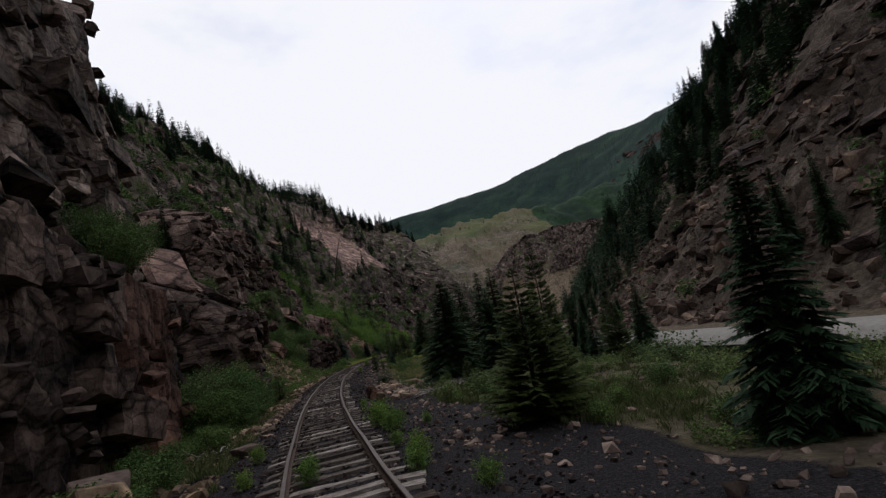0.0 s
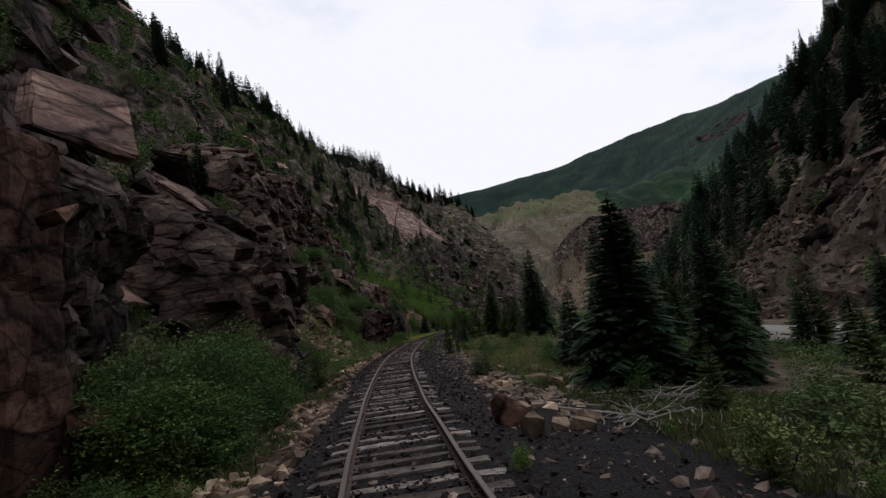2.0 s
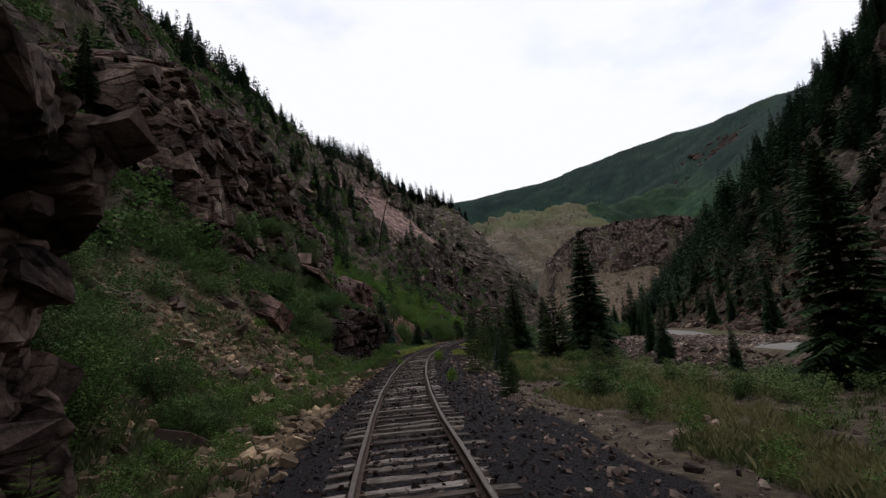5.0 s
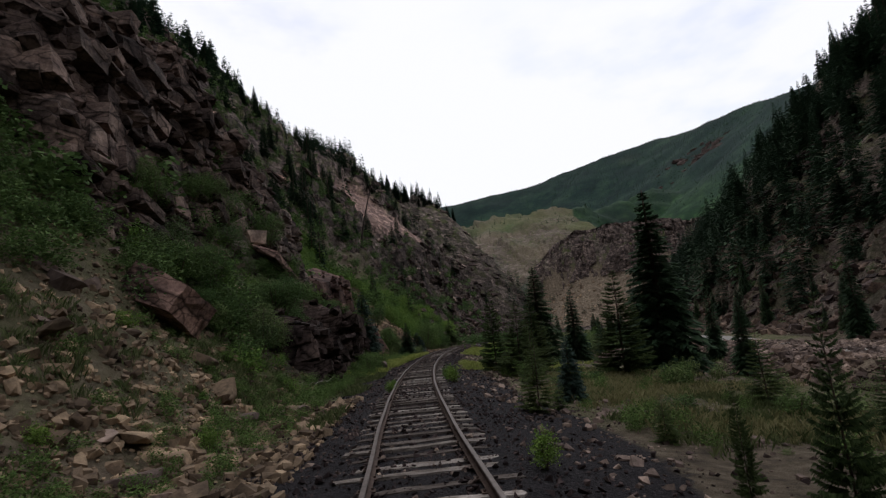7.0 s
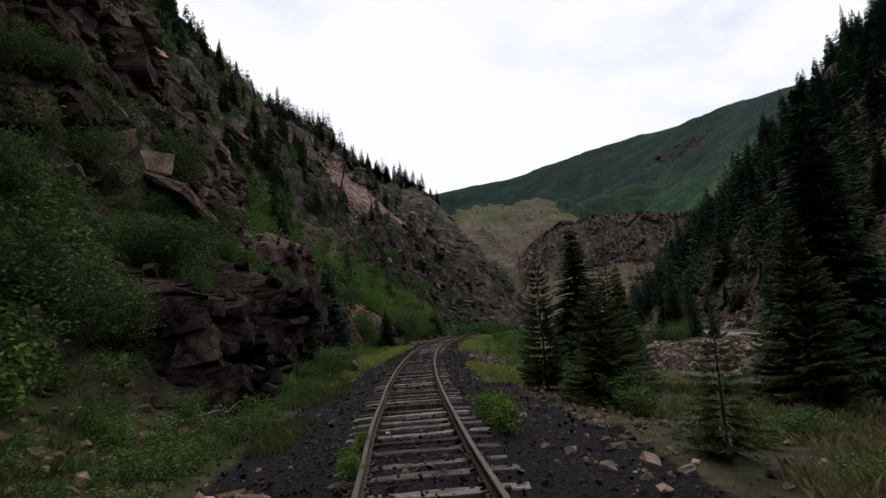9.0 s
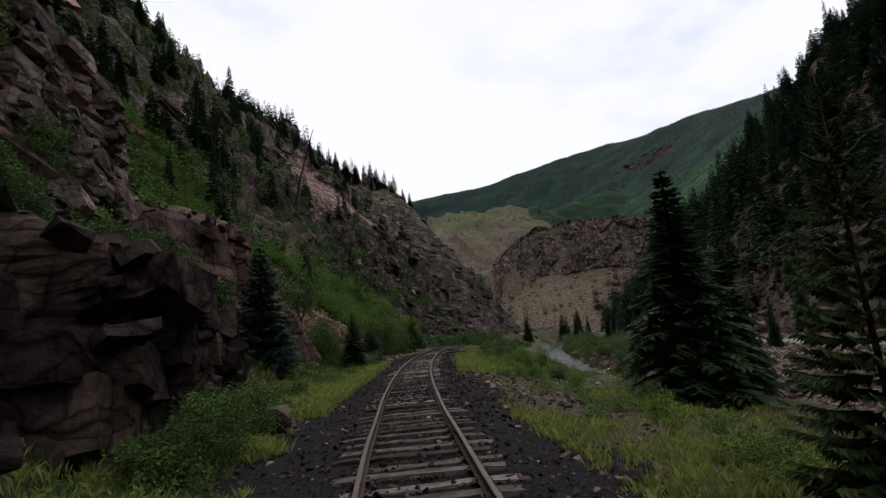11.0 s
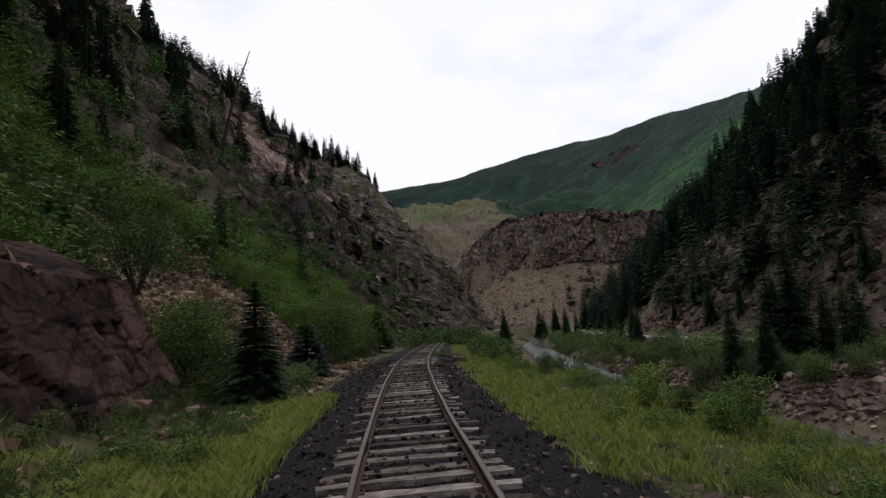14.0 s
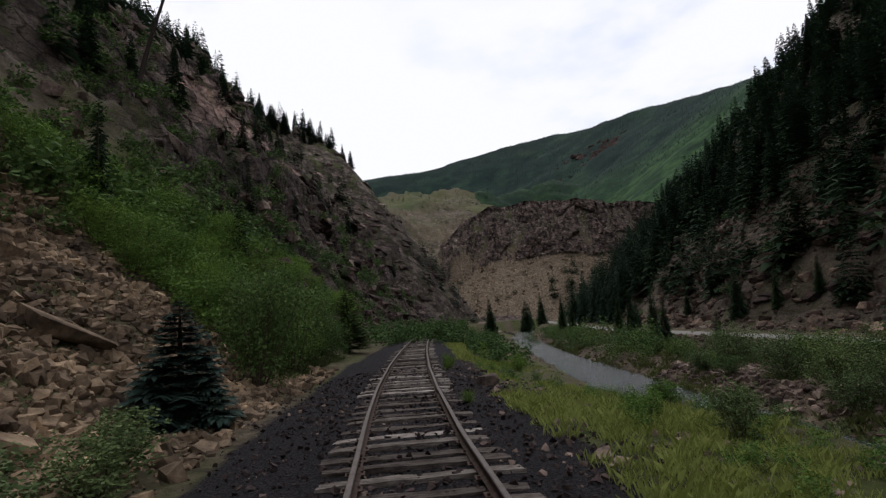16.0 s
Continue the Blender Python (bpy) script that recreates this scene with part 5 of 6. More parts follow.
NEAR = [("pine", 4.8, 7.0, 3.7, 1.5), ("spruce", 7.0, 2.2, 4.6, 1.2), ("spruce", 7.4, 22.3, 5.6, 1.65), ("spruce", 12.4, 30.0, 6.8, 1.0), ("spruce", 9.6, 21.6, 4.7, 1.2), ("pine", 9.0, 24.6, 4.4, 1.1),
        ("spruce", 12.8, 25.5, 4.4, 1.1), ("spruce", 15.2, 28.0, 5.0, 1.2), ("pine", 16.6, 31.5, 4.4, 1.2), ("spruce", 17.2, 24.5, 4.2, 1.2), ("pine", 14.2, 17.5, 3.4, 1.2), ("spruce", 11.2, 30.8, 6.3, 1.1), ("spruce", 18.2, 42.0, 9.6, 1.25), ("spruce", 20.0, 38.5, 6.6, 1.1), ("spruce", 20.2, 64.4, 10.3, 1.15), ("spruce", 14.6, 34.5, 5.0, 1.0),
        ("spruce", 21.6, 66.2, 7.4, 1.0), ("pine", 12.1, 64.7, 3.9, 1.2), ("pine", 11.8, 67.4, 4.6, 0.8), ("pine", 13.6, 66.5, 4.0, 1.3), ("pine", 16.4, 62.4, 5.2, 1.2), ("spruce", 18.8, 76.8, 7.4, 1.4),
        ("spruce", 22.6, 78.6, 6.0, 1.1), ("spruce", 27.8, 90.4, 4.2, 0.8), ("spruce", 51.5, 108.3, 10.5, 0.85), ("spruce", 39.0, 102.0, 4.2, 1.1), ("spruce", 40.5, 105.2, 5.0, 1.0), ("spruce", 85.5, 209.0, 9.0, 1.1), ("spruce", 112, 231, 11, 1.1), ("spruce", 117, 236, 9, 1.1), ("spruce", 125, 240, 11, 1.0),
        ("blue", 8.7, 28.9, 3.4, 1.0), ("young", 10.6, 29.6, 2.0, 1.2), ("young", 8.0, 41.0, 1.5, 1.0), ("blue", 9.8, 55.0, 2.1, 0.95), ("young", 8.6, 53.4, 0.9, 1.0), ("young", 10.2, 58.8, 2.6, 0.8),
        ("young", 8.3, 48.6, 0.9, 1.1), ("young", 5.1, 30.3, 1.1, 1.6), ("young", 4.5, 28.9, 1.0, 1.5), ("pine", 6.2, 43.4, 2.4, 0.55), ("pine", 7.2, 45.6, 1.5, 0.5), ("young", 7.8, 53.0, 2.0, 1.0), ("young", 6.9, 18.5, 1.6, 0.9), ("young", 12.5, 20.0, 2.2, 1.0), ("young", 9.4, 14.2, 1.5, 1.0), ("young", 7.4, 11.6, 1.1, 1.1),
        ("blue", 6.8, 88.8, 5.6, 1.12), ("blue", -2.7, 30.7, 2.8, 1.1), ("young", -1.6, 30.2, 2.6, 0.7), ("young", -1.7, 32.8, 1.5, 1.3), ("spruce", 12.7, 99.8, 4.0, 1.45), ("blue", 15.6, 108.4, 3.0, 1.75),
        ("pine", 26.0, 131.0, 5.0, 1.3), ("young", 12.2, 47.5, 1.6, 1.0), ("young", 14.0, 52.0, 2.2, 1.0), ("young", 21.5, 92.0, 1.0, 1.2),
        ("pine", 6.7, 9.6, 5.0, 0.7), ("spruce", 25.0, 40.6, 5.6, 1.1), ("spruce", 24.3, 37.6, 4.2, 1.1), ("pine", 24.0, 33.0, 4.6, 1.3), ("spruce", 23.6, 28.4, 5.0, 1.1), ("spruce", 24.4, 44.0, 6.0, 1.0)]
TREE_LABELS = {"spruce": "dark green spruce with drooping layered branches", "blue": "bluish green spruce with dense layered branches", "pine": "thin young pine with open branches", "young": "small bushy conifer sapling", "ridge": "slender dark conifer on the hillside"}
for _k, _x1, _y1, _h, _w in NEAR:
    conifer(_k, _x1, _y1, _h, TREE_LABELS[_k], _w, group="valley conifers", z=float(ground_z(_x1, _y1)[0]))

# conifers along the road, the river and the hillsides
for _k in range(46):
    i = _r.randrange(150, 360)
    o = _r.choice((_r.uniform(-8, -4.5), _r.uniform(5, 14)))
    x, y = bank_xy(_r, i, i + 1, o, 0.5)
    conifer("spruce", x, y, _r.uniform(3, 8), "dark green spruce beside the gravel road", _r.uniform(0.7, 1.0), group="roadside conifers")
for _k in range(80):
    s, d = _r.uniform(20, 225), -(10 + 45 * _r.random() ** 0.8)
    x, y = sd_xy(s, d)
    if slab_at(s, d, np.array([x]), np.array([y]))[0] > 0.3:
        continue
    conifer("ridge", x, y, _r.uniform(3, 7.5), "slender conifer on the rocky hillside", _r.uniform(0.9, 1.2), group="hillside conifers")


def conifer_stuff(name, label, count, where, size, seed):
    """Many slender conifers as one object."""
    r = random.Random(seed)
    items = []
    for k in range(count):
        x, y = where(r, k / count)
        h, w = r.uniform(*size), r.uniform(1.0, 1.4)
        m = pose(x, y, float(ground_z(x, y)[0]) - 0.03 * h, r.gauss(0, 1.5), r.gauss(0, 1.5), r.uniform(0, 360)) @ Matrix.Diagonal((h * w, h * w, h, 1))
        items.append((r.choice(CONIFERS["ridge"])[1], m))
    return tagged(new(name, joined(name, items, M_FAR)), label, "woods", kind="stuff")


conifer_stuff("hillside_conifers", "dark green conifers on the steep hillside above the road", 230, lambda r, f: (lambda i: bank_xy(r, i, i + 1, 11 + 55 * r.random() ** 0.8, 2))(r.randrange(235, 380)), (7, 14), 51)
conifer_stuff("scree_conifers", "dark conifers scattered on the scree above the road", 75, lambda r, f: (lambda i: bank_xy(r, i, i + 1, 26 + 50 * r.random(), 2))(r.randrange(172, 245)), (5, 10), 56)
conifer_stuff("road_conifers", "dense tall dark conifers at the foot of the hillside", 170, lambda r, f: (lambda i: bank_xy(r, i, i + 1, 6 + 34 * r.random() ** 1.2, 2))(r.randrange(345, 425)), (8, 15), 55)
conifer_stuff("upper_conifers", "tall dark conifers covering the upper hillside", 300, lambda r, f: (lambda i: bank_xy(r, i, i + 1, 26 + 85 * r.random(), 2))(r.randrange(285, 420)), (8, 16), 56)
conifer_stuff("slope_conifers", "dark conifers scattered over the rocky slope", 60, lambda r, f: sd_xy(88 + 65 * f + r.uniform(-3, 3), -(23 + 26 * r.random())), (3, 6.5), 53)
conifer_stuff("skyline_conifers", "slender dark conifers along the skyline ridge", 190, lambda r, f: sd_xy(15 + 210 * f + r.uniform(-3, 3), -(60 + r.uniform(-8, 16))), (3, 6.5), 52)
for _s, _d, _h in ((151, -35, 7), (149, -32, 6), (154, -36, 8), (146, -31, 6), (150, -38, 7), (147, -35, 6), (143, -30, 8), (144, -34, 8), (126, -26, 7), (128, -28, 8), (125, -29, 8),
                   (131, -30, 8), (134, -31, 7), (122, -25, 7), (112, -19, 6.5), (114, -21, 6), (165, -24, 6), (176, -27, 6), (109, -46, 9), (111, -47, 7), (106, -44, 6), (147, -36, 7), (149, -37, 8), (121.6, -14.4, 5.0), (120.5, -13.6, 4.0)):
    x, y = sd_xy(_s, _d)
    conifer("ridge", x, y, _h, "dark conifer standing among the hillside ledges", _r.uniform(0.85, 1.15), group="hillside conifers")
for _s, _d, _h in ((117.7, -50.8, 11), (120, -52, 8), (114, -50, 7), (96, -46, 10), (98, -48, 7), (93, -45, 8), (137, -55, 8), (142, -57, 9), (131, -54, 7), (88, -44, 7)):
    x, y = sd_xy(_s, _d)
    conifer("ridge", x, y, _h, "tall conifer standing out on the skyline ridge", _r.uniform(1.2, 1.5), group="skyline conifers")
for _k in range(26):
    _f = _k / 25
    conifer("ridge", 135 + 45 * _f + _r.uniform(-5, 5), 100 + 75 * _f + _r.uniform(-5, 5), _r.uniform(10, 17), "tall dark conifer on the hillside skyline", _r.uniform(0.8, 1.2), group="ridge conifers")


def small_woods(name, label, count, where, size, seed):
    r = random.Random(seed)
    pts = [where(r) for _ in range(count)]
    pts = [p for p in pts if fbm(np.array([p[0]]), np.array([p[1]]), 34, 3, 131)[0] > r.uniform(-0.35, 0.1)]
    z = ground_z(np.array([p[0] for p in pts]), np.array([p[1] for p in pts]))
    items = []
    for (x, y), zz in zip(pts, z):
        h = r.uniform(*size)
        w = h * r.uniform(0.9, 1.3)
        items.append((r.choice(CONIFERS["mini"])[1], pose(x, y, float(zz) - 0.3, 0, 0, r.uniform(0, 360)) @ Matrix.Diagonal((w, w, h, 1))))
    return tagged(new(name, joined(name, items, M_FAR)), label, "woods", kind="stuff")


small_woods("hillside_woods", "dense dark conifer woods on the steep hillside", 2600, lambda r: (lambda i: bank_xy(r, i, i + 1, r.uniform(12, 166) if i > 260 else r.uniform(70, 166), 1))(r.randrange(130, 490)), (6, 13), 4)
small_woods("slope_woods", "scattered conifers on the rocky slope and ridge", 420, lambda r: off_slab(r, lambda: (r.uniform(20, 240), -(12 + 68 * r.random() ** 0.6))), (3, 8), 5)
small_woods("crest_woods", "row of conifers along the skyline ridge", 560, lambda r: sd_xy(r.uniform(40, 240), -(58 + 18 * r.random())), (4, 9), 7)
small_woods("talus_conifers", "small dark conifers dotted over the talus", 90, cliff_foot, (3, 7), 8)
small_woods("mid_hill_trees", "scattered small conifers and bushes on the bare far hill", 260, lambda r: (r.uniform(150, 350), r.uniform(520, 640)), (3, 7), 9)
conifer_stuff("spur_conifers", "slender dark conifers along the crest of the spur", 70, lambda r, f: (22 + 44 * f + r.uniform(-2, 2), 249 + 8 * min(1, 1.6 * f) + r.uniform(-4, 4)), (4, 8), 57)
small_woods("spur_woods", "conifers on the rocky spur", 260, lambda r: (r.uniform(0, 92), r.uniform(225, 262)), (4, 9), 6)


def far_woods(name, label, count, where, size, seed):
    r = random.Random(seed)
    pts = [where(r) for _ in range(count)]
    z = ground_z(np.array([p[0] for p in pts]), np.array([p[1] for p in pts]))
    V, F = [], []
    for (x, y), zz in zip(pts, z):
        h = r.uniform(*size)
        w, o, a = h * r.uniform(0.13, 0.2), len(V), r.uniform(0, 6)
        for lv, (b, t, ww) in enumerate(((0.05, 0.55, 1.0), (0.35, 0.8, 0.7), (0.6, 1.0, 0.45))):
            o = len(V)
            for k in range(5):
                V.append((x + w * ww * math.cos(a + k * 1.2566) * r.uniform(0.7, 1.2), y + w * ww * math.sin(a + k * 1.2566) * r.uniform(0.7, 1.2), zz + h * (b - 0.45)))
            V.append((x, y, zz + h * (t - 0.45)))
            F += [(o + k, o + (k + 1) % 5, o + 5) for k in range(5)]
    return tagged(new(name, mesh_np(name, V, F, M_FAR)), label, "woods", kind="stuff")


far_woods("far_woods", "dark conifer woods on the far mountain", 14000, lambda r: (r.uniform(240, 780), r.uniform(660, 1180)) if r.random() < 0.8 else (r.uniform(420, 800), r.uniform(250, 700)), (3, 5), 3)


def shrub_mesh(seed, leaf, leaves=330, size=0.064, lump=0.35, spray=5):
    """A leafy shrub about 1 m across and high."""
    r = random.Random(seed)
    bm = bmesh.new()
    V, F = [], []
    stems = [(r.uniform(-0.35, 0.35), r.uniform(-0.35, 0.35), r.uniform(0.55, 1.0)) for _ in range(9)]
    root = [bm.verts.new((0.03 * math.cos(k * math.tau / 4), 0.03 * math.sin(k * math.tau / 4), -0.08)) for k in range(4)]
    for sx, sy, sz in stems:
        tube(bm, [(sx * 0.15, sy * 0.15, 0.02), (sx * 0.6, sy * 0.6, sz * 0.5), (sx, sy, sz * 0.92)], [0.012, 0.008, 0.003], 4, root)
    for _ in range(leaves):
        sx, sy, sz = r.choice(stems)
        f = r.uniform(0.25, 1.0)
        rad = lump * (0.35 + 0.65 * math.sin(math.pi * min(1, f * 0.9 + 0.05))) * r.random() ** 0.4
        a, e = r.uniform(0, 6.283), r.uniform(-0.8, 1.2)
        c = Vector((sx * f + rad * math.cos(a) * math.cos(e), sy * f + rad * math.sin(a) * math.cos(e), max(0.02, sz * f + rad * 0.7 * math.sin(e))))
        for _k in range(spray):
            p = c + Vector((r.gauss(0, 0.035), r.gauss(0, 0.035), r.gauss(0, 0.035)))
            d1 = Vector((r.gauss(0, 1), r.gauss(0, 1), r.gauss(0, 0.6))).normalized()
            d2 = d1.cross(Vector((r.gauss(0, 1), r.gauss(0, 1), r.gauss(0, 1)))).normalized()
            k = size * r.uniform(0.6, 1.2)
            o = len(V)
            V += [tuple(p - d1 * k * 0.5), tuple(p + d2 * k * 0.28), tuple(p + d1 * k * 0.5), tuple(p - d2 * k * 0.28)]
            F.append((o, o + 1, o + 2, o + 3))
    return bm_mesh("woody_base", bm, M_BARK), mesh_np("foliage", V, F, leaf)


SHRUBS = {"green": [shrub_mesh(300 + i, M_SHRUB) for i in range(3)], "bright": [shrub_mesh(320 + i, M_BRIGHT) for i in range(3)], "willow": [shrub_mesh(340 + i, M_WILLOW, 330, 0.066) for i in range(3)]}
BIG_SHRUBS = {"green": [shrub_mesh(360 + i, M_SHRUB, 850, 0.036, 0.35, 6) for i in range(3)], "bright": [shrub_mesh(370 + i, M_BRIGHT, 850, 0.036, 0.35, 6) for i in range(2)], "willow": [shrub_mesh(380 + i, M_WILLOW, 850, 0.036, 0.35, 6) for i in range(2)]}
SHRUB_LABELS = {"green": "leafy green shrub on the hillside", "bright": "bright green leafy shrub on the slope", "willow": "grey-green leafy willow shrub"}


def shrub(kind, x, y, w, h, z=None):
    stems, leaves = _r.choice((BIG_SHRUBS if w > 1.5 else SHRUBS)[kind])
    if z is None:
        z = top_z(x, y)
    ob = new("shrub")
    ob.matrix_world = pose(x, y, z - 0.06 * h, 0, 0, _r.uniform(0, 360)) @ Matrix.Diagonal((w, w * _r.uniform(0.85, 1.15), h, 1))
    part("woody_base", stems, ob)
    part("foliage", leaves, ob)
    return tagged(ob, SHRUB_LABELS[kind], "shrub")


def shrub_band(kind, count, s0, s1, d0, d1, w, seed):
    r = random.Random(seed)
    for _ in range(count):
        x, y = sd_xy(r.uniform(s0, s1), r.uniform(d0, d1))
        k = r.uniform(*w)
        shrub(kind, x, y, k, k * r.uniform(0.6, 1.0))


shrub_band("green", 26, 18.5, 26.5, -5.2, -3.3, (1.1, 2.6), 1)
shrub_band("willow", 10, 22, 46, -12, -5.5, (1.0, 2.2), 3)
shrub_band("green", 12, 35, 41, -7.5, -4.2, (1.0, 2.0), 4)
shrub_band("willow", 20, 62, 73, -12, -6.6, (1.3, 2.6), 5)
shrub_band("bright", 14, 34, 64, -8, -4.2, (0.3, 0.8), 22)
shrub_band("green", 16, 12, 30, -4.4, -2.9, (0.5, 1.2), 25)
_r31 = random.Random(131)
for _k in range(17):
    _p, _w = sd_xy(19.2 + 0.4 * _k + _r31.uniform(-0.3, 0.3), _r31.uniform(-5.3, -3.9)), _r31.uniform(1.7, 2.9)
    shrub(_r31.choice(("green", "green", "green", "willow")), _p[0], _p[1], _w, _w * _r31.uniform(0.85, 1.2), float(ground_z(*_p)[0]))
for _s, _d, _z, _w in ((13.6, -5.6, 6.0, 2.2), (14.6, -5.9, 6.4, 2.4), (15.7, -5.8, 6.6, 2.2), (16.8, -6.2, 6.9, 1.9), (18.0, -6.8, 7.2, 1.7), (15.2, -6.4, 7.3, 1.9), (14.2, -6.5, 7.0, 2.0), (23.6, -7.6, 6.6, 2.0)):
    _p = sd_xy(_s, _d)
    shrub(_r31.choice(("green", "green", "willow")), _p[0], _p[1], _w, _w * _r31.uniform(0.75, 0.95), _z - 0.4)
shrub_band("green", 16, 1.5, 10, -4.8, -3.2, (0.6, 1.4), 29)
shrub_band("green", 26, 62, 78, -12.5, -6.6, (1.4, 2.8), 6)
shrub_band("willow", 3, 101, 104, -7, -5.2, (1.2, 2.2), 9)
shrub_band("green", 14, 72, 84, -7.5, -4.2, (0.8, 1.6), 10)
shrub_band("green", 7, 73.2, 77.4, -4.2, -3.3, (1.1, 1.8), 34)


def shrub_stuff(name, label, kind, count, where, w, seed, material):
    r = random.Random(seed)
    pts = [where(r) for _ in range(count)]
    z = ground_z(np.array([p[0] for p in pts]), np.array([p[1] for p in pts]))
    items = []
    for (x, y), zz in zip(pts, z):
        k = r.uniform(*w)
        items.append((FAR_SHRUBS[kind][r.randrange(3)][1], pose(x, y, float(zz) - 0.1 * k, 0, 0, r.uniform(0, 360)) @ Matrix.Diagonal((k, k, k * r.uniform(0.6, 1.0), 1))))
    return tagged(new(name, joined(name, items, material)), label, "shrubs", kind="stuff")


FAR_SHRUBS = {"fine_green": [shrub_mesh(500 + i, M_SHRUB, 260, 0.075, 0.35, 2) for i in range(3)], "fine_willow": [shrub_mesh(460 + i, M_WILLOW, 220, 0.075, 0.35, 2) for i in range(3)], "fine_bright": [shrub_mesh(480 + i, M_BRIGHT, 220, 0.075, 0.35, 2) for i in range(3)], "willow": [shrub_mesh(440 + i, M_WILLOW, 85, 0.15, 0.35, 2) for i in range(3)], "green": [shrub_mesh(400 + i, M_SHRUB, 80, 0.15, 0.35, 2) for i in range(3)], "bright": [shrub_mesh(420 + i, M_BRIGHT, 80, 0.15, 0.35, 2) for i in range(3)]}
for _k, _n, _s0, _s1, _d0, _d1, _w, _seed in (("fine_green", 36, 8, 30, -13, -7.5, (1.2, 2.4), 102), ("fine_green", 50, 38, 60, -17, -8.5, (0.9, 2.2), 120), ("fine_willow", 12, 36, 50, -13, -8.5, (0.8, 1.8), 121),
                                              ("fine_green", 40, 61.5, 80, -13, -6.4, (1.2, 2.6), 123), ("fine_bright", 26, 60, 82, -12, -6.0, (1.0, 2.2), 124), ("fine_green", 30, 24, 44, -14, -5.6, (0.8, 1.9), 127), ("fine_green", 30, 58, 84, -22, -10.5, (1.0, 2.2), 128)):
    shrub_stuff("slope_shrubs", "leafy green shrubs crowding the rocky slope", _k, _n, lambda r: sd_xy(r.uniform(_s0, _s1), r.uniform(_d0, _d1)), _w, _seed, {"fine_green": M_SHRUB, "fine_willow": M_WILLOW, "fine_bright": M_BRIGHT}[_k])
shrub_stuff("hillside_scrub", "dark green scrub on the rocky hillside", "green", 2900, lambda r: off_slab(r, lambda: (r.uniform(20, 148) if r.random() < 0.88 else r.uniform(148, 220), -12 - 45 * r.random() ** 1.3)), (1.0, 2.8), 11, M_SHRUB)
shrub_stuff("bright_scrub", "bright green scrub climbing the gully", "fine_bright", 900, lambda r: (lambda s: sd_xy(s, -(11.5 - (s > 117) * 4 + (101 < s < 117) * 4.5 + r.random() * 10)))(r.uniform(87, 131)), (1.0, 2.6), 12, M_BRIGHT)
shrub_stuff("bank_weeds", "low bright green weeds on the river bank", "fine_bright", 240, lambda r: sd_xy(r.uniform(70, 150), 4.0 + abs(r.gauss(0, 2.2))), (0.3, 0.8), 14, M_BRIGHT)
shrub_stuff("meadow_weeds", "low green weeds on the river flat", "fine_green", 230, lambda r: sd_xy(r.uniform(2, 72), 4.2 + abs(r.gauss(0, 4.0))), (0.25, 0.8), 15, M_SHRUB)
shrub_stuff("slope_weeds", "low green weeds and scrub on the slope", "fine_green", 1000, lambda r: sd_xy(r.uniform(2, 101), -3.3 - abs(r.gauss(0, 2.6))), (0.25, 0.9), 16, M_SHRUB)
shrub_stuff("river_willows", "grey-green willow thicket between river and road", "fine_willow", 46, lambda r: bank_xy(r, 255, 345, -10.0, 4.0), (1.2, 3.0), 17, M_WILLOW)
shrub_stuff("far_scrub", "green scrub on the slopes above the road", "green", 260, lambda r: bank_xy(r, 110, 420, 40, 34), (1.2, 3.0), 13, M_SHRUB)
shrub_stuff("far_bank_willows", "rounded green willows on the far river bank", "fine_willow", 50, lambda r: river_xy(r, 246, 340, 5.0, 2.6), (1.2, 3.0), 18, M_SHRUB)
shrub_stuff("thicket_willows", "dense rounded green willows crowding the far bank", "fine_willow", 34, lambda r: river_xy(r, 250, 310, 5.4, 2.8), (1.6, 4.2), 28, M_SHRUB)
shrub_stuff("flat_willows", "grey-green willows scattered over the river flat", "fine_willow", 190, lambda r: sd_xy(r.uniform(-2, 66), 8 + 10 * r.random() ** 0.7), (0.5, 1.3), 19, M_WILLOW)
shrub_stuff("bend_scrub", "green scrub where the line bends away", "green", 320, lambda r: sd_xy(r.uniform(140, 200), r.uniform(-14, 10)), (1.2, 2.6), 20, M_SHRUB)
shrub_band("bright", 52, 117, 150, -13, -5.2, (1.6, 3.2), 8)
shrub_stuff("slope_thicket", "bright green thicket above the rock slab", "fine_bright", 120, lambda r: sd_xy(r.uniform(84, 102), r.uniform(-15, -9.5)), (1.2, 2.6), 22, M_BRIGHT)
shrub_stuff("lower_thicket", "dense green thicket below the dark cliff", "fine_willow", 130, lambda r: (lambda s: sd_xy(s, -(6.6 + (s < 62) * 2.6 + 3.6 * r.random())))(r.uniform(53, 80)), (0.9, 2.1), 25, M_SHRUB)
shrub_stuff("near_bank_scrub", "low green scrub on the near river bank", "fine_bright", 60, lambda r: sd_xy(r.uniform(98, 116), 7.0 + 4.5 * r.random()), (0.5, 1.1), 23, M_SHRUB)
shrub_stuff("road_edge_scrub", "grey-green scrub along the edge of the road", "fine_willow", 170, lambda r: bank_xy(r, 132, 194, -4.6, 1.3), (1.4, 2.9), 24, M_WILLOW)
for _s, _d, _w, _h in ((101.6, -6.6, 3.2, 3.2), (103.2, -7.6, 2.6, 2.6), (99.8, -7.9, 2.6, 2.6), (102.2, -6.0, 2.4, 2.2), (100.8, -7.2, 2.6, 2.6)):
    _p = sd_xy(_s, _d)
    shrub("green", _p[0], _p[1], _w, _h)
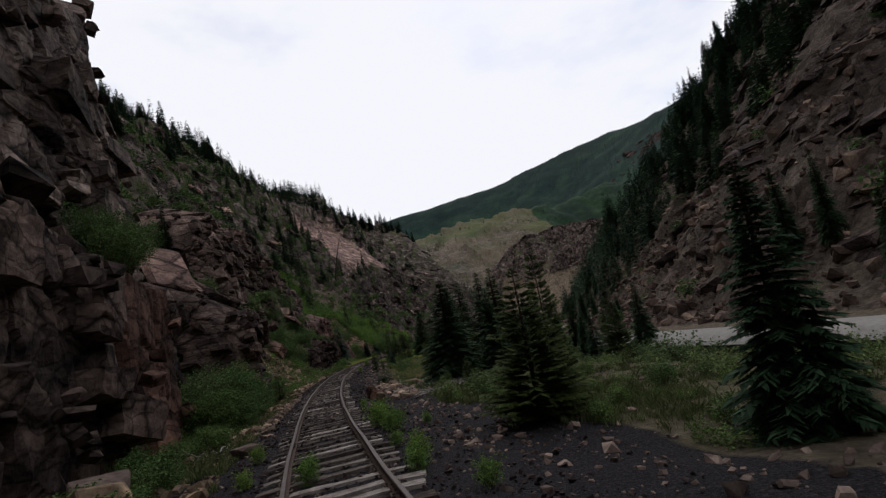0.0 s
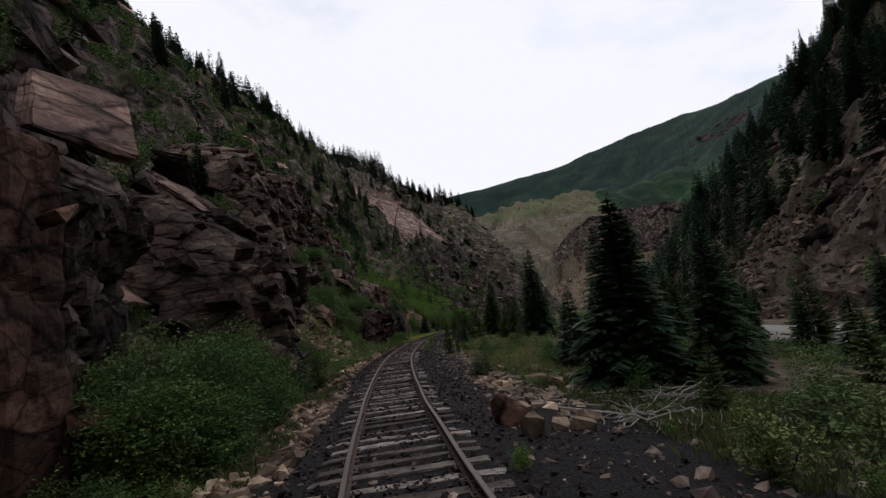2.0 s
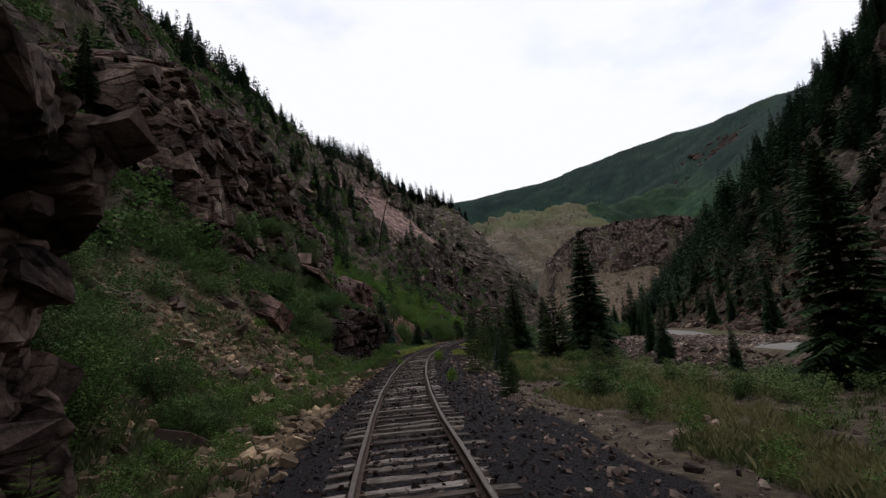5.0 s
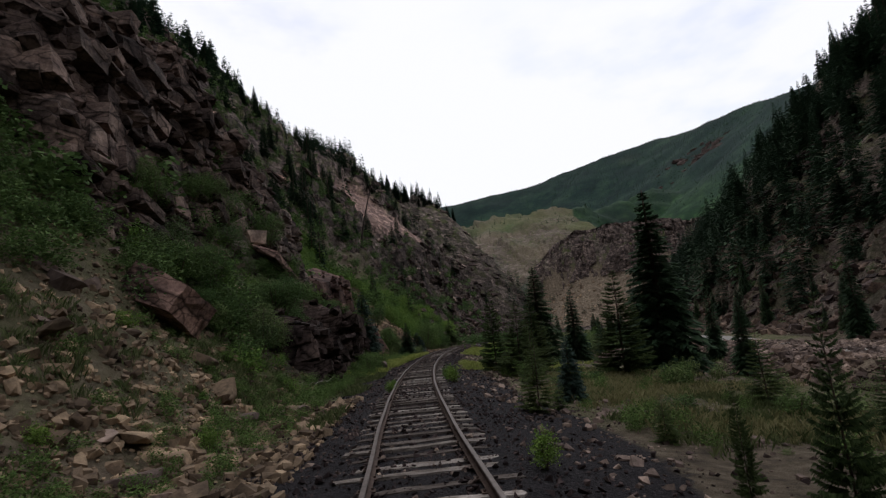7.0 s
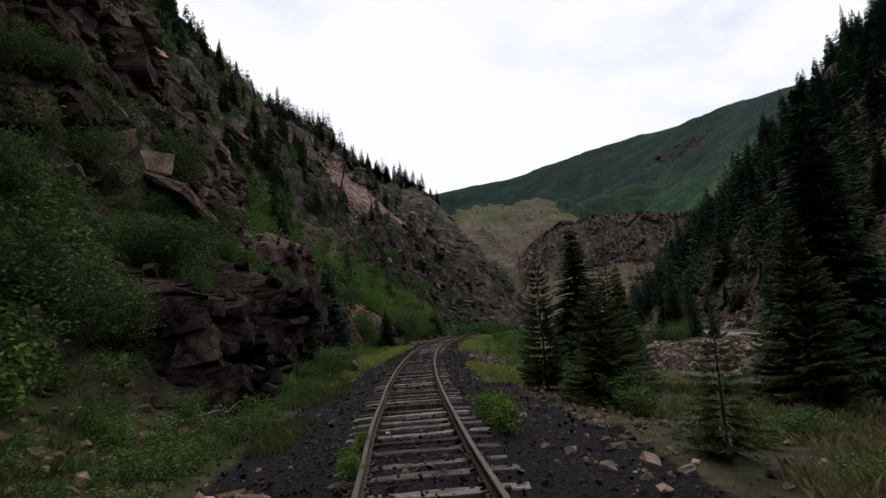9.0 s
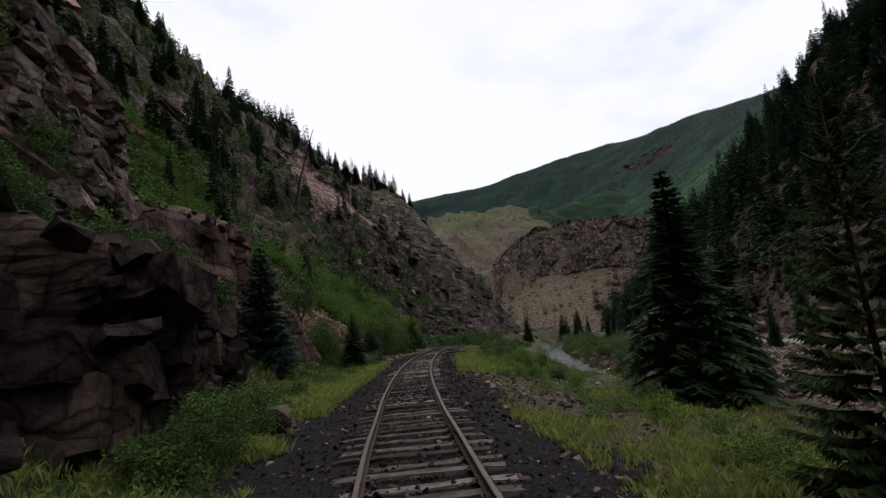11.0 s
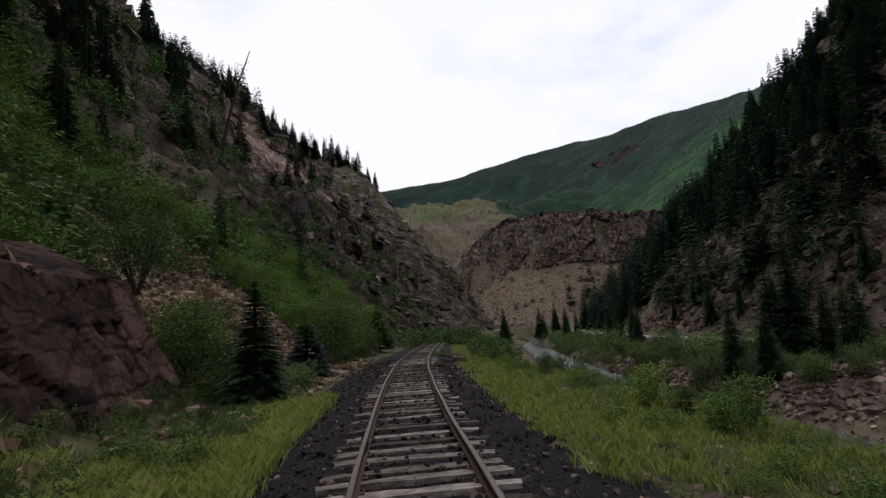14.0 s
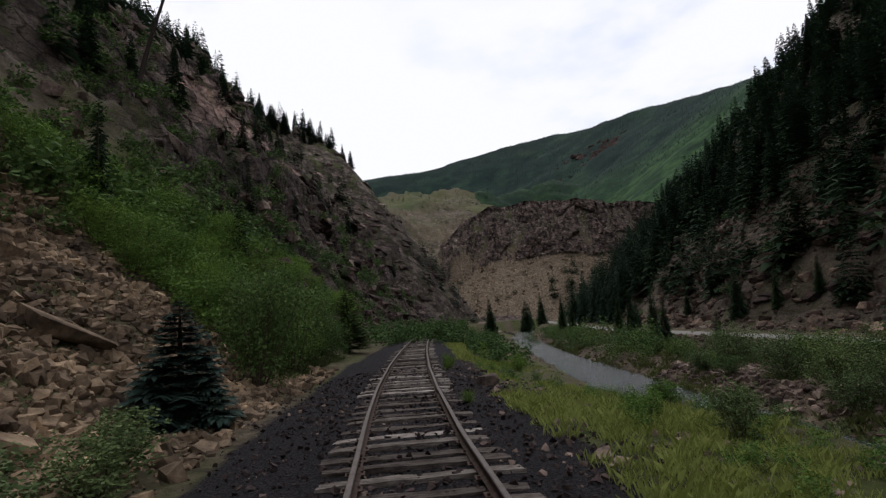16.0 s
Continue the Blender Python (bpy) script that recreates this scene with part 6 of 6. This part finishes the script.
for _s, _d, _w, _h in ((14.9, 4.5, 1.2, 1.0), (14.6, 5.7, 1.3, 1.1), (16.2, 6.4, 1.2, 0.9), (17.0, 7.6, 1.3, 1.0), (105.0, -4.3, 1.5, 1.0), (106.4, -4.7, 1.3, 0.9), (104.2, -3.9, 1.2, 0.8), (108.9, -4.5, 1.3, 1.1), (103.4, -4.6, 1.5, 1.1)):
    _p = sd_xy(_s, _d)
    shrub("willow", _p[0], _p[1], _w, _h)
for _s, _d, _w, _h in ((114.5, -4.9, 3.6, 4.4), (116.5, -5.6, 3.8, 4.2), (119.5, -5.0, 3.2, 3.8), (123.5, -5.2, 3.4, 4.0), (128, -5.0, 3.2, 3.6), (126, -7.5, 3.6, 4.0)):
    _p = sd_xy(_s, _d)
    shrub("green", _p[0], _p[1], _w, _h)
shrub_band("willow", 12, 78, 150, 5.5, 8, (0.6, 1.2), 12)
shrub_band("bright", 16, 75, 150, 4.5, 8, (0.7, 1.5), 13)
for _k in range(26):
    _p = river_xy(_r, 216, 256, _r.choice((3.4, 4.6, 6.5, 9.0)), 1.0)
    _w = _r.uniform(1.8, 4.2)
    shrub(_r.choice(("green", "willow")), _p[0], _p[1], _w, _w * _r.uniform(0.6, 0.9))
shrub_band("green", 12, 2, 20, 5, 11, (0.5, 1.2), 19)
shrub_band("green", 16, 20, 66, 5, 10, (0.6, 1.4), 15)


def tuft_mesh(seed, material, blades=16, tall=0.4):
    r = random.Random(seed)
    V, F = [], []
    for _ in range(blades):
        a, l, b = r.uniform(0, 6.283), tall * r.uniform(0.5, 1.1), r.uniform(0.1, 0.6)
        bx, by = r.gauss(0, 0.07), r.gauss(0, 0.07)
        ca, sa, w = math.cos(a), math.sin(a), 0.0034
        o = len(V)
        V += [(bx - sa * w, by + ca * w, -0.03), (bx + sa * w, by - ca * w, -0.03), (bx + ca * l * b * 0.4 + sa * w * 0.6, by + sa * l * b * 0.4 - ca * w * 0.6, l * 0.6), (bx + ca * l * b, by + sa * l * b, l * (1 - 0.25 * b))]
        F += [(o, o + 1, o + 2), (o, o + 2, o + 3)]
    return mesh_np("tuft", V, F, material)


def grass_band(name, label, count, where, material, seed, tall=0.4, blades=24, size=(0.6, 1.5)):
    r = random.Random(seed)
    tm = [tuft_mesh(seed * 10 + i, material, blades, tall) for i in range(5)]
    pts = np.array([where(r) for _ in range(count * 2)])
    keep = fbm(pts[:, 0], pts[:, 1], 3.5, 3, seed) > np.array([r.uniform(-0.10, 0.14) for _ in pts])
    pts = pts[keep]
    z = ground_z(pts[:, 0], pts[:, 1])
    items = []
    for (x, y), zz in zip(pts, z):
        k = r.uniform(*size) * r.uniform(0.5, 1.1)
        items.append((r.choice(tm), pose(x, y, float(zz), 0, 0, r.uniform(0, 360)) @ Matrix.Diagonal((k * 1.3, k * 1.3, k, 1))))
    return tagged(new(name, joined(name, items, material)), label, "grass", kind="stuff")


grass_band("verge_grass", "lush yellow-green grass on the track verge", 5200, lambda r: sd_xy(r.uniform(72, 100), -2.3 - abs(r.gauss(0, 1.3))), M_LUSH, 21, 0.28)
grass_band("slope_grass", "patchy green grass and weeds on the track verge", 2200, lambda r: sd_xy(r.uniform(4, 72), -2.2 - abs(r.gauss(0, 1.9))), M_GRASS, 22, 0.24)
grass_band("meadow_grass", "green and dry grass on the river flat", 4500, lambda r: sd_xy(r.uniform(4, 70), 4.4 + abs(r.gauss(0, 4.5))), M_GRASS, 23, 0.20)
grass_band("dry_grass", "dry straw-coloured grass tufts", 3800, lambda r: sd_xy(r.uniform(26, 68), 4.5 + abs(r.gauss(0, 3.5))), M_DRY, 24, 0.24)
grass_band("bank_grass", "bright grass on the river bank beside the track", 5200, lambda r: sd_xy(r.uniform(70, 160), 2.3 + abs(r.gauss(0, 3.2))), M_LUSH, 25, 0.20)
grass_band("far_bank_grass", "green grass and sedge on the far river bank", 1800, lambda r: river_xy(r, 225, 300, 6.0, 4.4), M_GRASS, 27, 0.4, size=(0.8, 1.6))
grass_band("upper_grass", "grass and weeds on the scree slope", 4200, lambda r: sd_xy(r.choice((r.uniform(34, 101), r.uniform(34, 101), r.uniform(118, 130))), -4.4 - abs(r.gauss(0, 5))), M_GRASS, 26, 0.28)


def weed(s, d, h):
    x, y = sd_xy(s, d)
    stems, leaves = SHRUBS["bright"][0]
    ob = new("weed")
    ob.matrix_world = pose(x, y, float(ground_z(x, y)[0]) - 0.02, 0, 0, _r.uniform(0, 360)) @ Matrix.Diagonal((h, h, h, 1))
    part("woody_base", stems, ob)
    part("foliage", leaves, ob)
    return tagged(ob, "bright green weed growing through the ballast", "weed", "trackside weeds")


for _a in ((6.0, -1.5, 0.4), (8.5, -1.5, 0.45), (5.0, -0.4, 0.5), (5.9, -0.35, 0.4), (4.5, 1.4, 0.6), (4.0, 1.25, 0.5), (8.5, 1.5, 0.6), (9.5, 1.35, 0.75), (10.2, 1.5, 0.7), (9.0, 1.75, 0.6), (2.5, 1.9, 0.45), (6.5, 1.35, 0.4), (15.5, 1.45, 0.35), (61.5, 1.5, 0.75), (62.3, 1.45, 0.7), (63.1, 1.35, 0.55), (59.5, -0.9, 0.5), (61, -0.85, 0.4), (47.5, 1.7, 0.6), (9.6, 2.6, 0.4), (119, 1.5, 0.5), (117.6, 1.6, 0.5), (116.4, 1.4, 0.4), (108.5, 1.3, 0.35)):
    weed(*_a)

# ================= dead wood =================
def snag():
    bm = bmesh.new()
    pts = [Vector((-0.3, 0, -4.0)), Vector((0, 0, 0)), Vector((0.3, 0, 3.2)), Vector((0.6, 0.05, 6.5)), Vector((1.3, 0, 10)), Vector((2.3, 0, 14)), Vector((3.5, 0, 18))]
    tube(bm, pts, [0.34, 0.28, 0.24, 0.20, 0.15, 0.10, 0.04], 8)
    me, twigs = bm_mesh("trunk", bm, M_SNAG, True), []
    r = random.Random(4)
    for k in range(16):
        bm = bmesh.new()
        z = r.uniform(6, 17)
        x = np.interp(z, [p.z for p in pts], [p.x for p in pts])
        a, l = r.uniform(0, 6.3), r.uniform(0.3, 1.1)
        tube(bm, [(x, 0, z), (x + l * 0.6 * math.cos(a), l * 0.6 * math.sin(a), z + 0.1), (x + l * math.cos(a), l * math.sin(a), z - 0.05)], [0.03, 0.02, 0.006], 4)
        twigs.append(bm_mesh("branch", bm, M_SNAG))
    return me, twigs


_tr, _br = snag()
_sn = new("dead_tree")
_sn.matrix_world = pose(12.0, 141.0, 17.1, 0, 0, 0)
part("trunk", _tr, _sn)
for _b in _br:
    part("branch", _b, _sn)
tagged(_sn, "tall leaning bare dead tree trunk on the hillside", "dead tree")


def branch_pile(s, d, seed, count, reach, label):
    r = random.Random(seed)
    x, y = sd_xy(s, d)
    ob = new("driftwood")
    ob.location = (x, y, float(ground_z(x, y)[0]) + 0.03)
    for _ in range(count):
        a, l = r.uniform(0, 6.3), reach * r.uniform(0.35, 1)
        ox, oy = r.gauss(0, reach * 0.35), r.gauss(0, reach * 0.25)
        pts = [Vector((ox, oy, r.uniform(0.0, 0.12)))]
        for k in range(4):
            a += r.uniform(-0.5, 0.5)
            pts.append(pts[-1] + Vector((l / 4 * math.cos(a), l / 4 * math.sin(a), r.uniform(-0.05, 0.10))))
        w = r.uniform(0.010, 0.028)
        bm = bmesh.new()
        tube(bm, pts, [w, w * 0.8, w * 0.6, w * 0.4, w * 0.15], 5)
        part("branch", bm_mesh("branch", bm, M_DEAD, True), ob)
    return tagged(ob, label, "driftwood")


branch_pile(20.5, 5.6, 1, 42, 2.2, "tangle of bleached dead branches on the gravel")
branch_pile(26.5, 6.0, 2, 20, 2.4, "fallen bleached branches among stones")
branch_pile(64.5, -4.8, 3, 16, 0.8, "heap of grey dead twigs on the slope")
branch_pile(12.5, -3.3, 4, 14, 1.0, "dry twigs at the foot of the rock face")


def fallen_log(s0, d0, s1, d1, thick, label):
    """A bleached log lying on the ground, with broken branch stubs."""
    a, b = sd_xy(s0, d0), sd_xy(s1, d1)
    za, zb = float(ground_z(*a)[0]), float(ground_z(*b)[0])
    ob = new("fallen_log")
    ob.location = (a[0], a[1], za)
    ax = Vector((b[0] - a[0], b[1] - a[1], zb - za))
    bm = bmesh.new()
    tube(bm, [Vector((0, 0, thick)), ax * 0.35 + Vector((0.05, 0.04, thick * 1.3)), ax * 0.7 + Vector((-0.03, 0, thick * 1.1)), ax + Vector((0, 0, thick * 0.8))], [thick, thick * 0.85, thick * 0.65, thick * 0.35], 8)
    bmesh.ops.holes_fill(bm, edges=bm.edges[:])
    part("trunk", bm_mesh("trunk", bm, M_DEAD, True), ob)
    r = random.Random(int(s0 * 10))
    for _ in range(7):
        p = ax * r.uniform(0.3, 0.95) + Vector((0, 0, thick))
        e = p + Vector((r.gauss(0, 0.25), r.gauss(0, 0.25), r.uniform(0.1, 0.4)))
        bm = bmesh.new()
        tube(bm, [p, (p + e) / 2 + Vector((0.03, 0, 0.03)), e], [0.02, 0.014, 0.004], 5)
        part("branch", bm_mesh("branch", bm, M_DEAD, True), ob)
    return tagged(ob, label, "log")


fallen_log(20.4, 3.6, 17.2, 5.6, 0.042, "bleached fallen log with bare branch stubs")
fallen_log(22.6, 3.4, 22.0, 5.4, 0.036, "thin bleached log lying among rocks")
fallen_log(27.8, 4.2, 26.0, 7.2, 0.06, "weathered grey log on the gravel flat")
branch_pile(18.4, 4.6, 5, 40, 1.1, "heap of bleached curled dead branches")
